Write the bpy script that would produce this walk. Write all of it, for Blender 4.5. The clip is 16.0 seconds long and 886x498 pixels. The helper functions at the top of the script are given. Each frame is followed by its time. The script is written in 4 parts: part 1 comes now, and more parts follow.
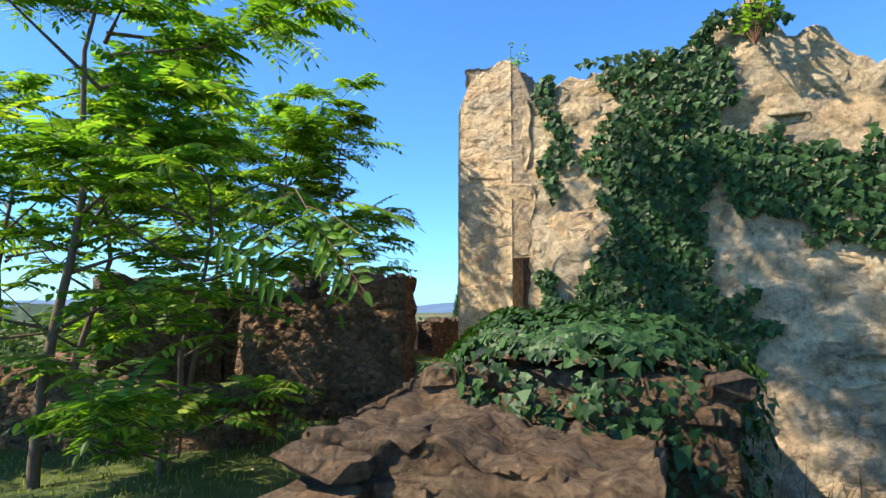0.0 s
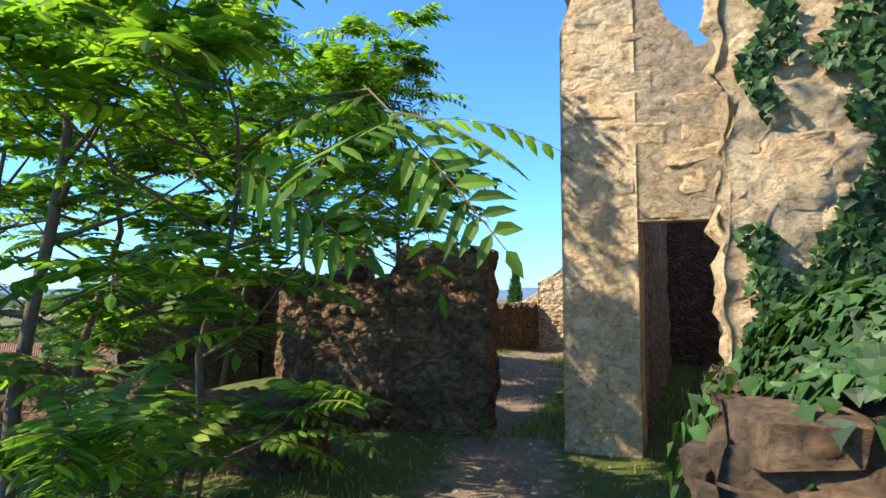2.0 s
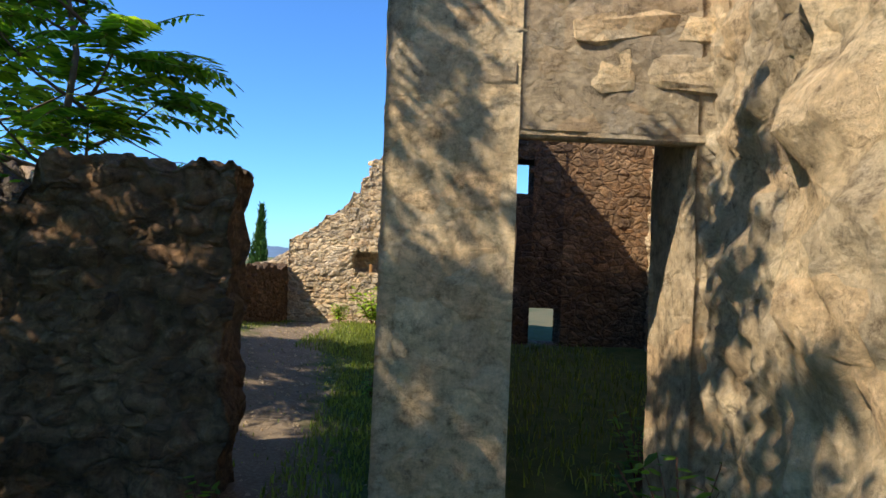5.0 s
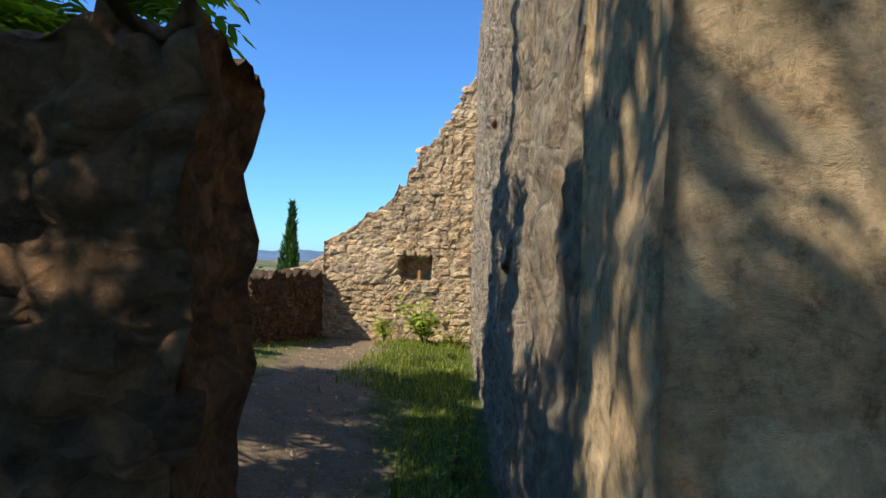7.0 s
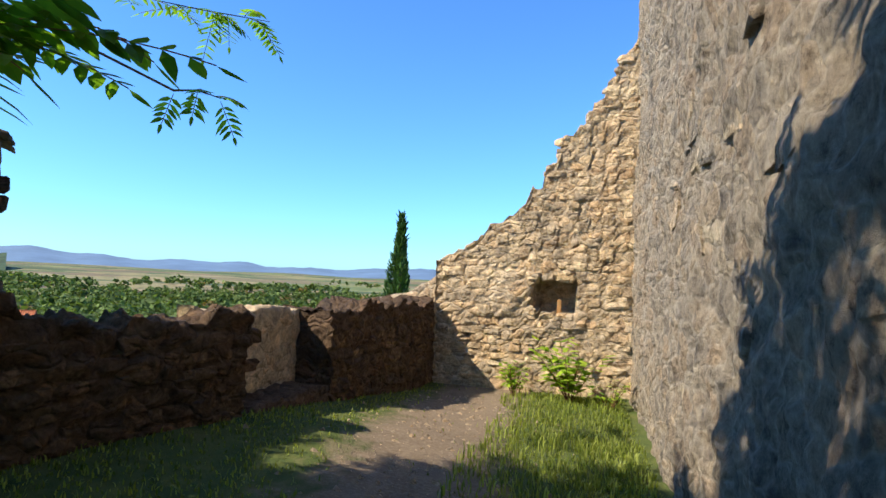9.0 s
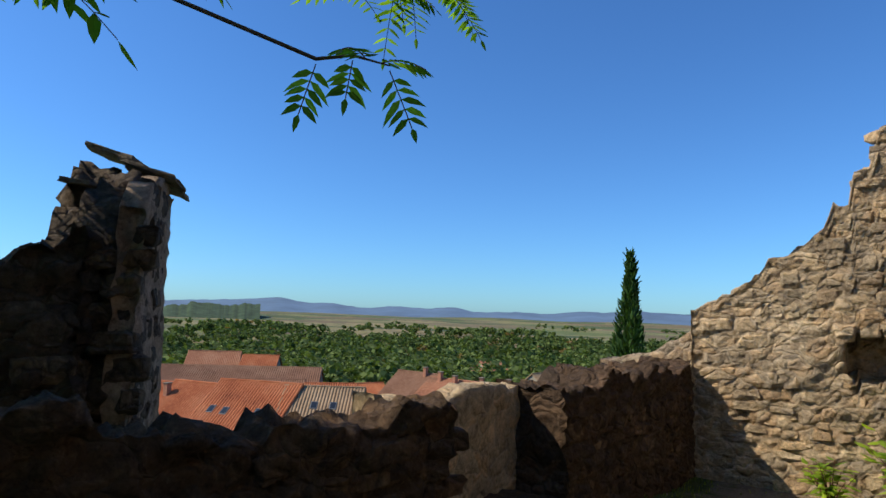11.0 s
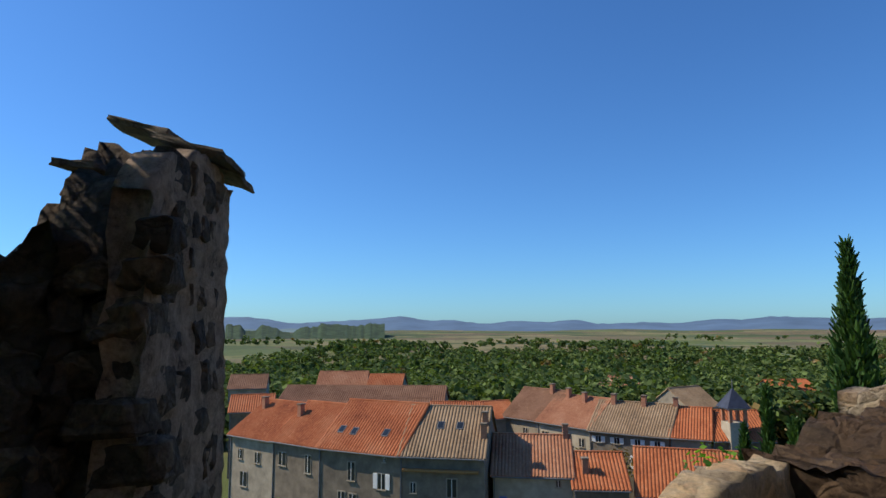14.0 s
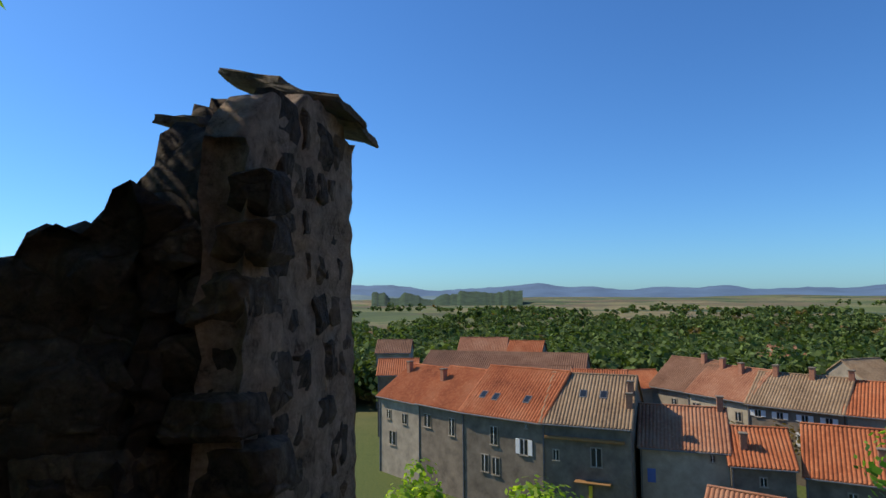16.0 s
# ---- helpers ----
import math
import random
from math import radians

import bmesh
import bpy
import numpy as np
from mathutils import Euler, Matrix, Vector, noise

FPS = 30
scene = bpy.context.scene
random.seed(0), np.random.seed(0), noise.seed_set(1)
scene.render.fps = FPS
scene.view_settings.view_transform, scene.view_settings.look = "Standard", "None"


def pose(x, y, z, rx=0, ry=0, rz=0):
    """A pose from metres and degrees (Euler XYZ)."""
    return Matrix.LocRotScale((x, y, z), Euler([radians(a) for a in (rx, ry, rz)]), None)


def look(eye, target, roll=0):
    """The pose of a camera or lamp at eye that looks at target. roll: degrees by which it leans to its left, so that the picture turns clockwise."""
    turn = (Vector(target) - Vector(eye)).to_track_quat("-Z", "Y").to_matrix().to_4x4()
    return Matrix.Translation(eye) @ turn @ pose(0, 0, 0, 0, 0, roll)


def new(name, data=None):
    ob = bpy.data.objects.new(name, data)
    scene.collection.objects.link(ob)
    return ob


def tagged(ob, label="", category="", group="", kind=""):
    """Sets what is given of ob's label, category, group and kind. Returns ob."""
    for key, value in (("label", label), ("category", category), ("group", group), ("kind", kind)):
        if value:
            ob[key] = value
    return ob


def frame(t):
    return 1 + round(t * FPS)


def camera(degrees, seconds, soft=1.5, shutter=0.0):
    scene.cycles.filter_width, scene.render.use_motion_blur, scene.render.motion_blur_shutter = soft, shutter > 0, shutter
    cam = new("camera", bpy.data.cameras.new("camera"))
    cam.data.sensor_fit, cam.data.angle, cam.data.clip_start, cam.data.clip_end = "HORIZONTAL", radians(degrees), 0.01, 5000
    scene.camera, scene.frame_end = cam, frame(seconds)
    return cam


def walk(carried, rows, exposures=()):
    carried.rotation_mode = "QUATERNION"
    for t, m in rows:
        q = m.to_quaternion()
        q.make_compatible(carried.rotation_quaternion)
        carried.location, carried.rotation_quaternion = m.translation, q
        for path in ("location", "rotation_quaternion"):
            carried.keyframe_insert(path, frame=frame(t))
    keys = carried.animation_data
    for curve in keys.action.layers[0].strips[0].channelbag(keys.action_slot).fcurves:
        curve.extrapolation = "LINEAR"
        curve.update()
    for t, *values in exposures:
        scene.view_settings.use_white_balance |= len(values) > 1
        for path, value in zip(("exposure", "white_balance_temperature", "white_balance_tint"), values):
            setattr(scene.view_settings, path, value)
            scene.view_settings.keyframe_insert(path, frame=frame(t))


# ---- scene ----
cam = camera(71.9, 16.0)
PATH = [
    (0, (1.619, -7.172, 1.449), (0.964, -5.293, 1.647), 0.2),
    (0.5, (1.277, -6.806, 1.419), (0.527, -4.961, 1.602), -0.8),
    (1, (0.972, -6.454, 1.415), (0.197, -4.619, 1.598), -0.6),
    (1.5, (0.672, -6.086, 1.41), (-0.096, -4.248, 1.582), -0.7),
    (2, (0.46, -5.7, 1.402), (-0.299, -3.856, 1.557), 0.1),
    (2.5, (0.24, -5.259, 1.383), (-0.41, -3.373, 1.519), 0.4),
    (3, (0.034, -4.801, 1.381), (-0.457, -2.865, 1.49), 1.1),
    (3.5, (-0.107, -4.374, 1.335), (-0.433, -2.403, 1.411), 1.2),
    (3.7, (-0.158, -4.19, 1.322), (-0.409, -2.207, 1.381), 1.4),
    (5.8, (-0.646, -2.333, 1.464), (-0.543, -0.337, 1.508), 2.5),
    (6, (-0.707, -2.13, 1.467), (-0.625, -0.132, 1.511), 2.9),
    (6.5, (-0.895, -1.547, 1.454), (-0.869, 0.452, 1.509), 1.8),
    (7, (-0.99, -0.91, 1.433), (-1.03, 1.089, 1.482), 2.1),
    (7.5, (-1.06, -0.214, 1.429), (-1.161, 1.783, 1.484), 2.3),
    (8, (-1.142, 0.484, 1.434), (-1.305, 2.476, 1.508), 2.2),
    (8.5, (-1.249, 1.146, 1.462), (-1.518, 3.125, 1.572), 2.4),
    (9, (-1.406, 1.725, 1.519), (-1.84, 3.675, 1.616), 2.7),
    (9.5, (-1.622, 2.199, 1.571), (-2.228, 4.098, 1.73), 1.6),
    (10, (-1.863, 2.615, 1.592), (-2.626, 4.458, 1.741), 1.7),
    (10.2, (-1.944, 2.759, 1.598), (-2.759, 4.578, 1.763), 1.8),
    (12.3, (-2.722, 3.869, 1.767), (-4.005, 5.384, 2.011), 0.9),
    (12.5, (-2.805, 3.944, 1.774), (-4.094, 5.453, 2.02), 0.7),
    (13, (-3.044, 4.172, 1.763), (-4.348, 5.668, 2.013), 0.4),
    (13.5, (-3.267, 4.339, 1.74), (-4.587, 5.82, 1.997), -0.0),
    (14, (-3.425, 4.513, 1.731), (-4.768, 5.973, 1.987), -0.2),
    (14.5, (-3.587, 4.651, 1.746), (-4.989, 6.057, 1.99), -0.7),
    (15, (-3.733, 4.737, 1.757), (-5.218, 6.057, 1.984), -1.0),
    (15.5, (-3.821, 4.803, 1.763), (-5.393, 6.024, 1.96), -1.0),
    (16, (-3.888, 4.857, 1.764), (-5.529, 5.989, 1.916), -0.5),
]
walk(cam, [(t, look(eye, target, roll)) for t, eye, target, roll in PATH], [(0, 1.05), (3.5, 1.35), (6.0, 0.5), (7.0, 0.6), (7.6, 0.85), (8.5, 1.0), (9.5, 0.78), (10.2, 0.4), (12.3, 0.0), (16, -0.05)])

# ---- light ----
world = bpy.data.worlds.new("sky")
scene.world = world
world.use_nodes = True
SUN_DIR = Vector((-0.61, -0.40, 0.69)).normalized()
_wn = world.node_tree.nodes
sky = _wn.new("ShaderNodeTexSky")
sky.sky_type = "NISHITA"
sky.sun_disc = False
sky.sun_elevation = math.asin(SUN_DIR.z)
sky.sun_rotation = math.atan2(SUN_DIR.x, SUN_DIR.y)
sky.air_density, sky.dust_density, sky.ozone_density = 1.0, 0.35, 3.0
_wn["Background"].inputs[1].default_value = 0.12
_tint = _wn.new("ShaderNodeMix")
_tint.data_type, _tint.blend_type = "RGBA", "MULTIPLY"
_tint.inputs[0].default_value, _tint.inputs[7].default_value = 1.0, (0.46, 0.84, 1.27, 1)
world.node_tree.links.new(sky.outputs[0], _tint.inputs[6])
world.node_tree.links.new(_tint.outputs[2], _wn["Background"].inputs[0])
sun = new("sun", bpy.data.lights.new("sun", "SUN"))
sun.data.energy, sun.data.angle, sun.data.color = 5.0, radians(0.53), (1.0, 0.88, 0.70)
sun.matrix_world = look(SUN_DIR * 50, (0, 0, 0))


# ---- materials ----
def material(name, rough=0.9):
    m = bpy.data.materials.new(name)
    m.use_nodes = True
    t = m.node_tree
    b = t.nodes["Principled BSDF"]
    b.inputs["Roughness"].default_value = rough
    b.inputs["Specular IOR Level"].default_value = 0.25
    return m, t, b


def noise_node(t, scale, detail=6, rough=0.6, coord=None):
    n = t.nodes.new("ShaderNodeTexNoise")
    n.inputs["Scale"].default_value, n.inputs["Detail"].default_value, n.inputs["Roughness"].default_value = scale, detail, rough
    if coord is not None:
        t.links.new(coord, n.inputs["Vector"])
    return n.outputs["Fac"]


def ramp(t, fac, stops):
    r = t.nodes.new("ShaderNodeValToRGB")
    e = r.color_ramp.elements
    while len(e) < len(stops):
        e.new(0.5)
    for el, (p, c) in zip(e, stops):
        el.position, el.color = p, (*c, 1)
    t.links.new(fac, r.inputs[0])
    return r.outputs[0]


def mix(t, fac, a, b, kind="MIX"):
    n = t.nodes.new("ShaderNodeMix")
    n.data_type, n.blend_type = "RGBA", kind
    for sock, v in ((n.inputs[0], fac), (n.inputs[6], a), (n.inputs[7], b)):
        if isinstance(v, (int, float)):
            sock.default_value = v
        elif isinstance(v, tuple):
            sock.default_value = (*v, 1)
        else:
            t.links.new(v, sock)
    return n.outputs[2]


def bump(t, b, height, strength, dist):
    n = t.nodes.new("ShaderNodeBump")
    n.inputs["Strength"].default_value, n.inputs["Distance"].default_value = strength, dist
    t.links.new(height, n.inputs["Height"])
    t.links.new(n.outputs[0], b.inputs["Normal"])


def world_pos(t):
    return t.nodes.new("ShaderNodeNewGeometry").outputs["Position"]


def stone_material(name, dark, mid, pale, lichen=(0.3, 0.28, 0.2), cell=4.0, relief=0.03, stain=0.5, rubble=0.0, joint=None):
    """Weathered masonry: mottled plaster and stone with stains, pits and lichen; rubble sets how far single stones show in it."""
    m, t, b = material(name, 0.95)
    p = world_pos(t)
    big = noise_node(t, 1.3, 5, 0.6, p)
    fine = noise_node(t, 22, 8, 0.7, p)
    base = mix(t, fine, ramp(t, big, [(0.3, dark), (0.5, mid), (0.72, pale)]), ramp(t, fine, [(0.3, dark), (0.52, mid), (0.7, pale)]))
    v = t.nodes.new("ShaderNodeTexVoronoi")
    v.inputs["Scale"].default_value = cell
    t.links.new(p, v.inputs["Vector"])
    hue = t.nodes.new("ShaderNodeSeparateColor")
    t.links.new(v.outputs["Color"], hue.inputs[0])
    base = mix(t, ramp(t, hue.outputs[0], [(0.2, (0, 0, 0)), (0.9, (0.55, 0.55, 0.55))]), base, mid)
    blot = noise_node(t, 3.7, 6, 0.65, p)
    base = mix(t, ramp(t, blot, [(0.55, (0, 0, 0)), (0.7, (stain, stain, stain))]), base, lichen)
    info = t.nodes.new("ShaderNodeObjectInfo")
    tone = ramp(t, info.outputs["Random"], [(0.0, (0.62, 0.62, 0.64)), (0.6, (1.0, 0.97, 0.92)), (1.0, (1.25, 1.2, 1.1))])
    base = mix(t, 1.0, base, tone, "MULTIPLY")
    pits = noise_node(t, 9, 12, 0.82, p)
    base = mix(t, 1.0, base, ramp(t, pits, [(0.36, (0.28, 0.26, 0.24)), (0.48, (0.85, 0.84, 0.82)), (0.62, (1.22, 1.2, 1.15))]), "MULTIPLY")
    edge = t.nodes.new("ShaderNodeTexVoronoi")
    edge.feature = "DISTANCE_TO_EDGE"
    edge.inputs["Scale"].default_value = cell * 1.4
    warp = t.nodes.new("ShaderNodeVectorMath")
    warp.operation = "ADD"
    tex = t.nodes.new("ShaderNodeTexNoise")
    tex.inputs["Scale"].default_value = 5
    t.links.new(p, tex.inputs["Vector"])
    small = t.nodes.new("ShaderNodeVectorMath")
    small.operation = "SCALE"
    small.inputs[3].default_value = 0.22
    t.links.new(tex.outputs["Color"], small.inputs[0])
    t.links.new(p, warp.inputs[0])
    t.links.new(small.outputs[0], warp.inputs[1])
    t.links.new(warp.outputs[0], edge.inputs["Vector"])
    base = mix(t, 1.0, base, ramp(t, edge.outputs["Distance"], [(0.0, (0.86, 0.85, 0.83)), (0.05, (1, 1, 1))]), "MULTIPLY")
    mid_n = pits
    if rubble:
        # Single stones of uneven tone in rough beds, parted by worn mortar.
        flat = t.nodes.new("ShaderNodeMapping")
        flat.inputs["Scale"].default_value = (1.0, 1.0, 1.6)
        t.links.new(warp.outputs[0], flat.inputs["Vector"])
        cells, rims = t.nodes.new("ShaderNodeTexVoronoi"), t.nodes.new("ShaderNodeTexVoronoi")
        rims.feature = "DISTANCE_TO_EDGE"
        for node in (cells, rims):
            node.inputs["Scale"].default_value = cell * 1.15
            t.links.new(flat.outputs[0], node.inputs["Vector"])
        shade = t.nodes.new("ShaderNodeSeparateColor")
        t.links.new(cells.outputs["Color"], shade.inputs[0])
        lo, hi = 1 - 0.55 * rubble, 1 + 0.5 * rubble
        base = mix(t, 1.0, base, ramp(t, shade.outputs[0], [(0.0, (lo, lo, lo * 1.02)), (0.45, (1, 0.97, 0.93)), (0.75, (1.05, 0.93, 0.82)), (1.0, (hi, hi, hi * 0.97))]), "MULTIPLY")
        rim = ramp(t, rims.outputs["Distance"], [(0.02, (rubble, rubble, rubble)), (0.11, (0, 0, 0))])
        base = mix(t, rim, base, joint or tuple(0.6 * c for c in dark))
        lump = t.nodes.new("ShaderNodeMath")
        lump.operation = "MULTIPLY_ADD"
        lump.inputs[1].default_value = 1.6 * rubble
        t.links.new(ramp(t, rims.outputs["Distance"], [(0.0, (0, 0, 0)), (0.18, (1, 1, 1))]), lump.inputs[0])
        t.links.new(pits, lump.inputs[2])
        mid_n = lump.outputs[0]
    t.links.new(base, b.inputs["Base Color"])
    add = t.nodes.new("ShaderNodeMath")
    add.operation = "ADD"
    t.links.new(fine, add.inputs[0])
    t.links.new(mid_n, add.inputs[1])
    bump(t, b, add.outputs[0], 0.9, relief)
    return m


PALE = stone_material("pale_limestone_render", (0.46, 0.36, 0.23), (0.68, 0.56, 0.39), (0.83, 0.74, 0.57), (0.40, 0.31, 0.20), cell=3.0, relief=0.05, rubble=0.22, joint=(0.40, 0.30, 0.18))
GREY = stone_material("grey_weathered_render", (0.20, 0.175, 0.145), (0.48, 0.425, 0.34), (0.72, 0.64, 0.51), (0.17, 0.155, 0.135), cell=3.2, relief=0.11, stain=0.85, rubble=0.3, joint=(0.60, 0.53, 0.42))
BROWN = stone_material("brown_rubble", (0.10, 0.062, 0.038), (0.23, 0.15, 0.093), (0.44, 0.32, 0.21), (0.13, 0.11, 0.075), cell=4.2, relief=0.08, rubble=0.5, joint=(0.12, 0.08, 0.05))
STEP = stone_material("ochre_rubble", (0.40, 0.30, 0.19), (0.64, 0.52, 0.36), (0.84, 0.74, 0.57), (0.38, 0.29, 0.20), cell=4.2, relief=0.06, rubble=0.35, joint=(0.56, 0.46, 0.33))
DARK = stone_material("dark_basalt_stone", (0.075, 0.06, 0.05), (0.18, 0.145, 0.115), (0.36, 0.29, 0.225), (0.25, 0.20, 0.135), cell=5.0, relief=0.06, rubble=0.4)
SLATE = stone_material("lauze_slab_stone", (0.10, 0.085, 0.07), (0.20, 0.17, 0.14), (0.32, 0.28, 0.22), (0.24, 0.20, 0.11))
PLASTER = stone_material("pinkish_lime_plaster", (0.24, 0.175, 0.135), (0.42, 0.325, 0.255), (0.54, 0.43, 0.345), (0.16, 0.13, 0.10), cell=6.0, relief=0.06)
LEDGE = stone_material("layered_worn_limestone", (0.10, 0.068, 0.045), (0.25, 0.18, 0.118), (0.52, 0.41, 0.28), (0.17, 0.13, 0.08), cell=5.0, relief=0.09, rubble=0.35)



def leaf_material(name, dark, light, glow=0.35, shine=0.5):
    m, t, b = material(name, shine)
    n = t.nodes.new("ShaderNodeNewGeometry")
    col = ramp(t, n.outputs["Random Per Island"], [(0.0, dark), (0.7, light), (1.0, tuple(min(1, c * 1.5) for c in light))])
    t.links.new(col, b.inputs["Base Color"])
    tr = t.nodes.new("ShaderNodeBsdfTranslucent")
    t.links.new(mix(t, 1.0, col, (1.9, 2.0, 0.7), "MULTIPLY"), tr.inputs[0])
    mx = t.nodes.new("ShaderNodeMixShader")
    mx.inputs[0].default_value = glow
    t.links.new(b.outputs[0], mx.inputs[1])
    t.links.new(tr.outputs[0], mx.inputs[2])
    t.links.new(mx.outputs[0], t.nodes["Material Output"].inputs[0])
    return m


LEAF = leaf_material("ailanthus_leaf", (0.04, 0.10, 0.014), (0.12, 0.22, 0.025), 0.5)
LEAF_Y = leaf_material("yellowing_leaf", (0.10, 0.19, 0.02), (0.26, 0.34, 0.04), 0.5)
IVY = leaf_material("ivy_leaf", (0.011, 0.032, 0.009), (0.038, 0.085, 0.022), 0.2)
GRASS = leaf_material("grass_blade", (0.07, 0.10, 0.018), (0.20, 0.23, 0.055), 0.4)
DRY = leaf_material("dry_stem", (0.18, 0.11, 0.05), (0.33, 0.22, 0.10), 0.2)
WOODS = leaf_material("woodland_leaf", (0.024, 0.050, 0.014), (0.095, 0.132, 0.038), 0.2, 0.95)
CYPRESS = leaf_material("cypress_needle", (0.02, 0.055, 0.015), (0.055, 0.11, 0.028), 0.15)
AUTUMN = leaf_material("autumn_leaf", (0.10, 0.075, 0.025), (0.19, 0.13, 0.04), 0.2)


def plain(name, colour, rough=0.8, metal=0.0, vary=0.25, scale=3.0, relief=0.0):
    m, t, b = material(name, rough)
    n = noise_node(t, scale, 6, 0.65, world_pos(t))
    lo, hi = tuple(c * (1 - vary) for c in colour), tuple(min(1, c * (1 + vary)) for c in colour)
    t.links.new(ramp(t, n, [(0.3, lo), (0.7, hi)]), b.inputs["Base Color"])
    b.inputs["Metallic"].default_value = metal
    if relief:
        bump(t, b, n, 0.6, relief)
    return m


BARK = plain("bark", (0.13, 0.095, 0.065), 0.95, relief=0.01, scale=20)
TWIG = plain("red_brown_twig", (0.16, 0.07, 0.04), 0.8)


def tile_material(name, a, c, d):
    m, t, b = material(name, 0.9)
    p = world_pos(t)
    n, f = noise_node(t, 0.35, 5, 0.6, p), noise_node(t, 3.0, 4, 0.7, p)
    col = mix(t, f, ramp(t, n, [(0.3, a), (0.5, c), (0.7, d)]), ramp(t, f, [(0.35, a), (0.55, c), (0.7, d)]))
    t.links.new(col, b.inputs["Base Color"])
    bump(t, b, f, 0.5, 0.05)
    return m


TILE_RED = tile_material("orange_clay_tile", (0.20, 0.055, 0.022), (0.40, 0.125, 0.048), (0.50, 0.21, 0.10))
TILE_OLD = tile_material("weathered_clay_tile", (0.15, 0.10, 0.06), (0.28, 0.19, 0.11), (0.40, 0.29, 0.18))
TILE_PINK = tile_material("pale_clay_tile", (0.22, 0.09, 0.05), (0.38, 0.17, 0.09), (0.48, 0.28, 0.17))
TILE_BROWN = tile_material("brown_clay_tile", (0.14, 0.07, 0.04), (0.23, 0.12, 0.07), (0.32, 0.19, 0.12))
RENDER_GREY = plain("grey_house_render", (0.19, 0.155, 0.115), 0.95, scale=0.8, vary=0.35)
RENDER_PALE = plain("pale_house_render", (0.31, 0.265, 0.20), 0.95, scale=0.8, vary=0.3)
RENDER_CREAM = plain("cream_house_render", (0.38, 0.33, 0.245), 0.95, scale=0.8, vary=0.25)
BRICK = plain("brick_red", (0.36, 0.17, 0.10), 0.9, scale=4)
WHITE = plain("white_paint", (0.72, 0.72, 0.70), 0.6, vary=0.06)
BLUE = plain("blue_paint", (0.10, 0.17, 0.42), 0.6, vary=0.1)
TURQ = plain("turquoise_paint", (0.25, 0.48, 0.42), 0.6, vary=0.1)
ORANGE_DOOR = plain("orange_wood_door", (0.40, 0.15, 0.04), 0.6, vary=0.1)
YELLOW = plain("yellow_paint", (0.75, 0.60, 0.05), 0.6, vary=0.05)
SLATE_ROOF = plain("slate_roof", (0.05, 0.055, 0.075), 0.5, scale=2)
ZINC = plain("zinc", (0.16, 0.165, 0.17), 0.7, 0.2)
GLASS, _t, _b = material("window_glass", 0.08)
_b.inputs["Base Color"].default_value = (0.02, 0.025, 0.03, 1)
_b.inputs["Specular IOR Level"].default_value = 0.5
OAK = plain("weathered_wood", (0.30, 0.16, 0.06), 0.8, scale=12)


def ground_material():
    m, t, b = material("earth_and_grass", 0.97)
    p = world_pos(t)
    fine, mid_n = noise_node(t, 35, 8, 0.7, p), noise_node(t, 4, 6, 0.65, p)
    dirt = mix(t, fine, ramp(t, mid_n, [(0.3, (0.12, 0.083, 0.05)), (0.7, (0.25, 0.185, 0.12))]), ramp(t, fine, [(0.35, (0.09, 0.067, 0.045)), (0.65, (0.30, 0.24, 0.17))]))
    green = ramp(t, mid_n, [(0.3, (0.045, 0.075, 0.018)), (0.6, (0.10, 0.12, 0.03)), (0.75, (0.15, 0.13, 0.05))])
    a = t.nodes.new("ShaderNodeAttribute")
    a.attribute_name = "path"
    s = t.nodes.new("ShaderNodeMath")
    s.operation = "ADD"
    t.links.new(a.outputs["Fac"], s.inputs[0])
    t.links.new(ramp(t, mid_n, [(0.3, (0, 0, 0)), (0.7, (0.4, 0.4, 0.4))]), s.inputs[1])
    near = mix(t, ramp(t, s.outputs[0], [(0.5, (0, 0, 0)), (0.75, (1, 1, 1))]), green, dirt)
    # Far fields: long patches of crop, stubble and scrub.
    sc = t.nodes.new("ShaderNodeMapping")
    sc.inputs["Scale"].default_value = (0.005, 0.009, 0.0)
    sc.inputs["Rotation"].default_value = (0, 0, 0.6)
    t.links.new(p, sc.inputs["Vector"])
    v = t.nodes.new("ShaderNodeTexVoronoi")
    v.distance = "CHEBYCHEV"
    v.inputs["Scale"].default_value = 0.8
    t.links.new(sc.outputs[0], v.inputs["Vector"])
    h = t.nodes.new("ShaderNodeSeparateColor")
    t.links.new(v.outputs["Color"], h.inputs[0])
    field = ramp(t, h.outputs[0], [(0.0, (0.05, 0.075, 0.025)), (0.3, (0.11, 0.14, 0.04)), (0.5, (0.26, 0.20, 0.10)), (0.62, (0.13, 0.17, 0.05)), (0.8, (0.17, 0.11, 0.065)), (1.0, (0.06, 0.085, 0.03))])
    scrub = noise_node(t, 0.03, 8, 0.75, p)
    field = mix(t, ramp(t, scrub, [(0.5, (0, 0, 0)), (0.6, (0.8, 0.8, 0.8))]), field, (0.05, 0.07, 0.03))
    far = t.nodes.new("ShaderNodeAttribute")
    far.attribute_name = "far"
    t.links.new(mix(t, far.outputs["Fac"], near, field), b.inputs["Base Color"])
    bump(t, b, fine, 0.9, 0.03)
    return m


# ---- helpers for building ----
def link(name, verts, faces, mat, parent=None, label="", smooth=False):
    me = bpy.data.meshes.new(name)
    me.from_pydata([tuple(v) for v in verts], [], faces)
    me.materials.append(mat)
    if smooth:
        me.polygons.foreach_set("use_smooth", [True] * len(me.polygons))
    me.update()
    ob = new(name, me)
    ob.parent = parent
    return tagged(ob, label)


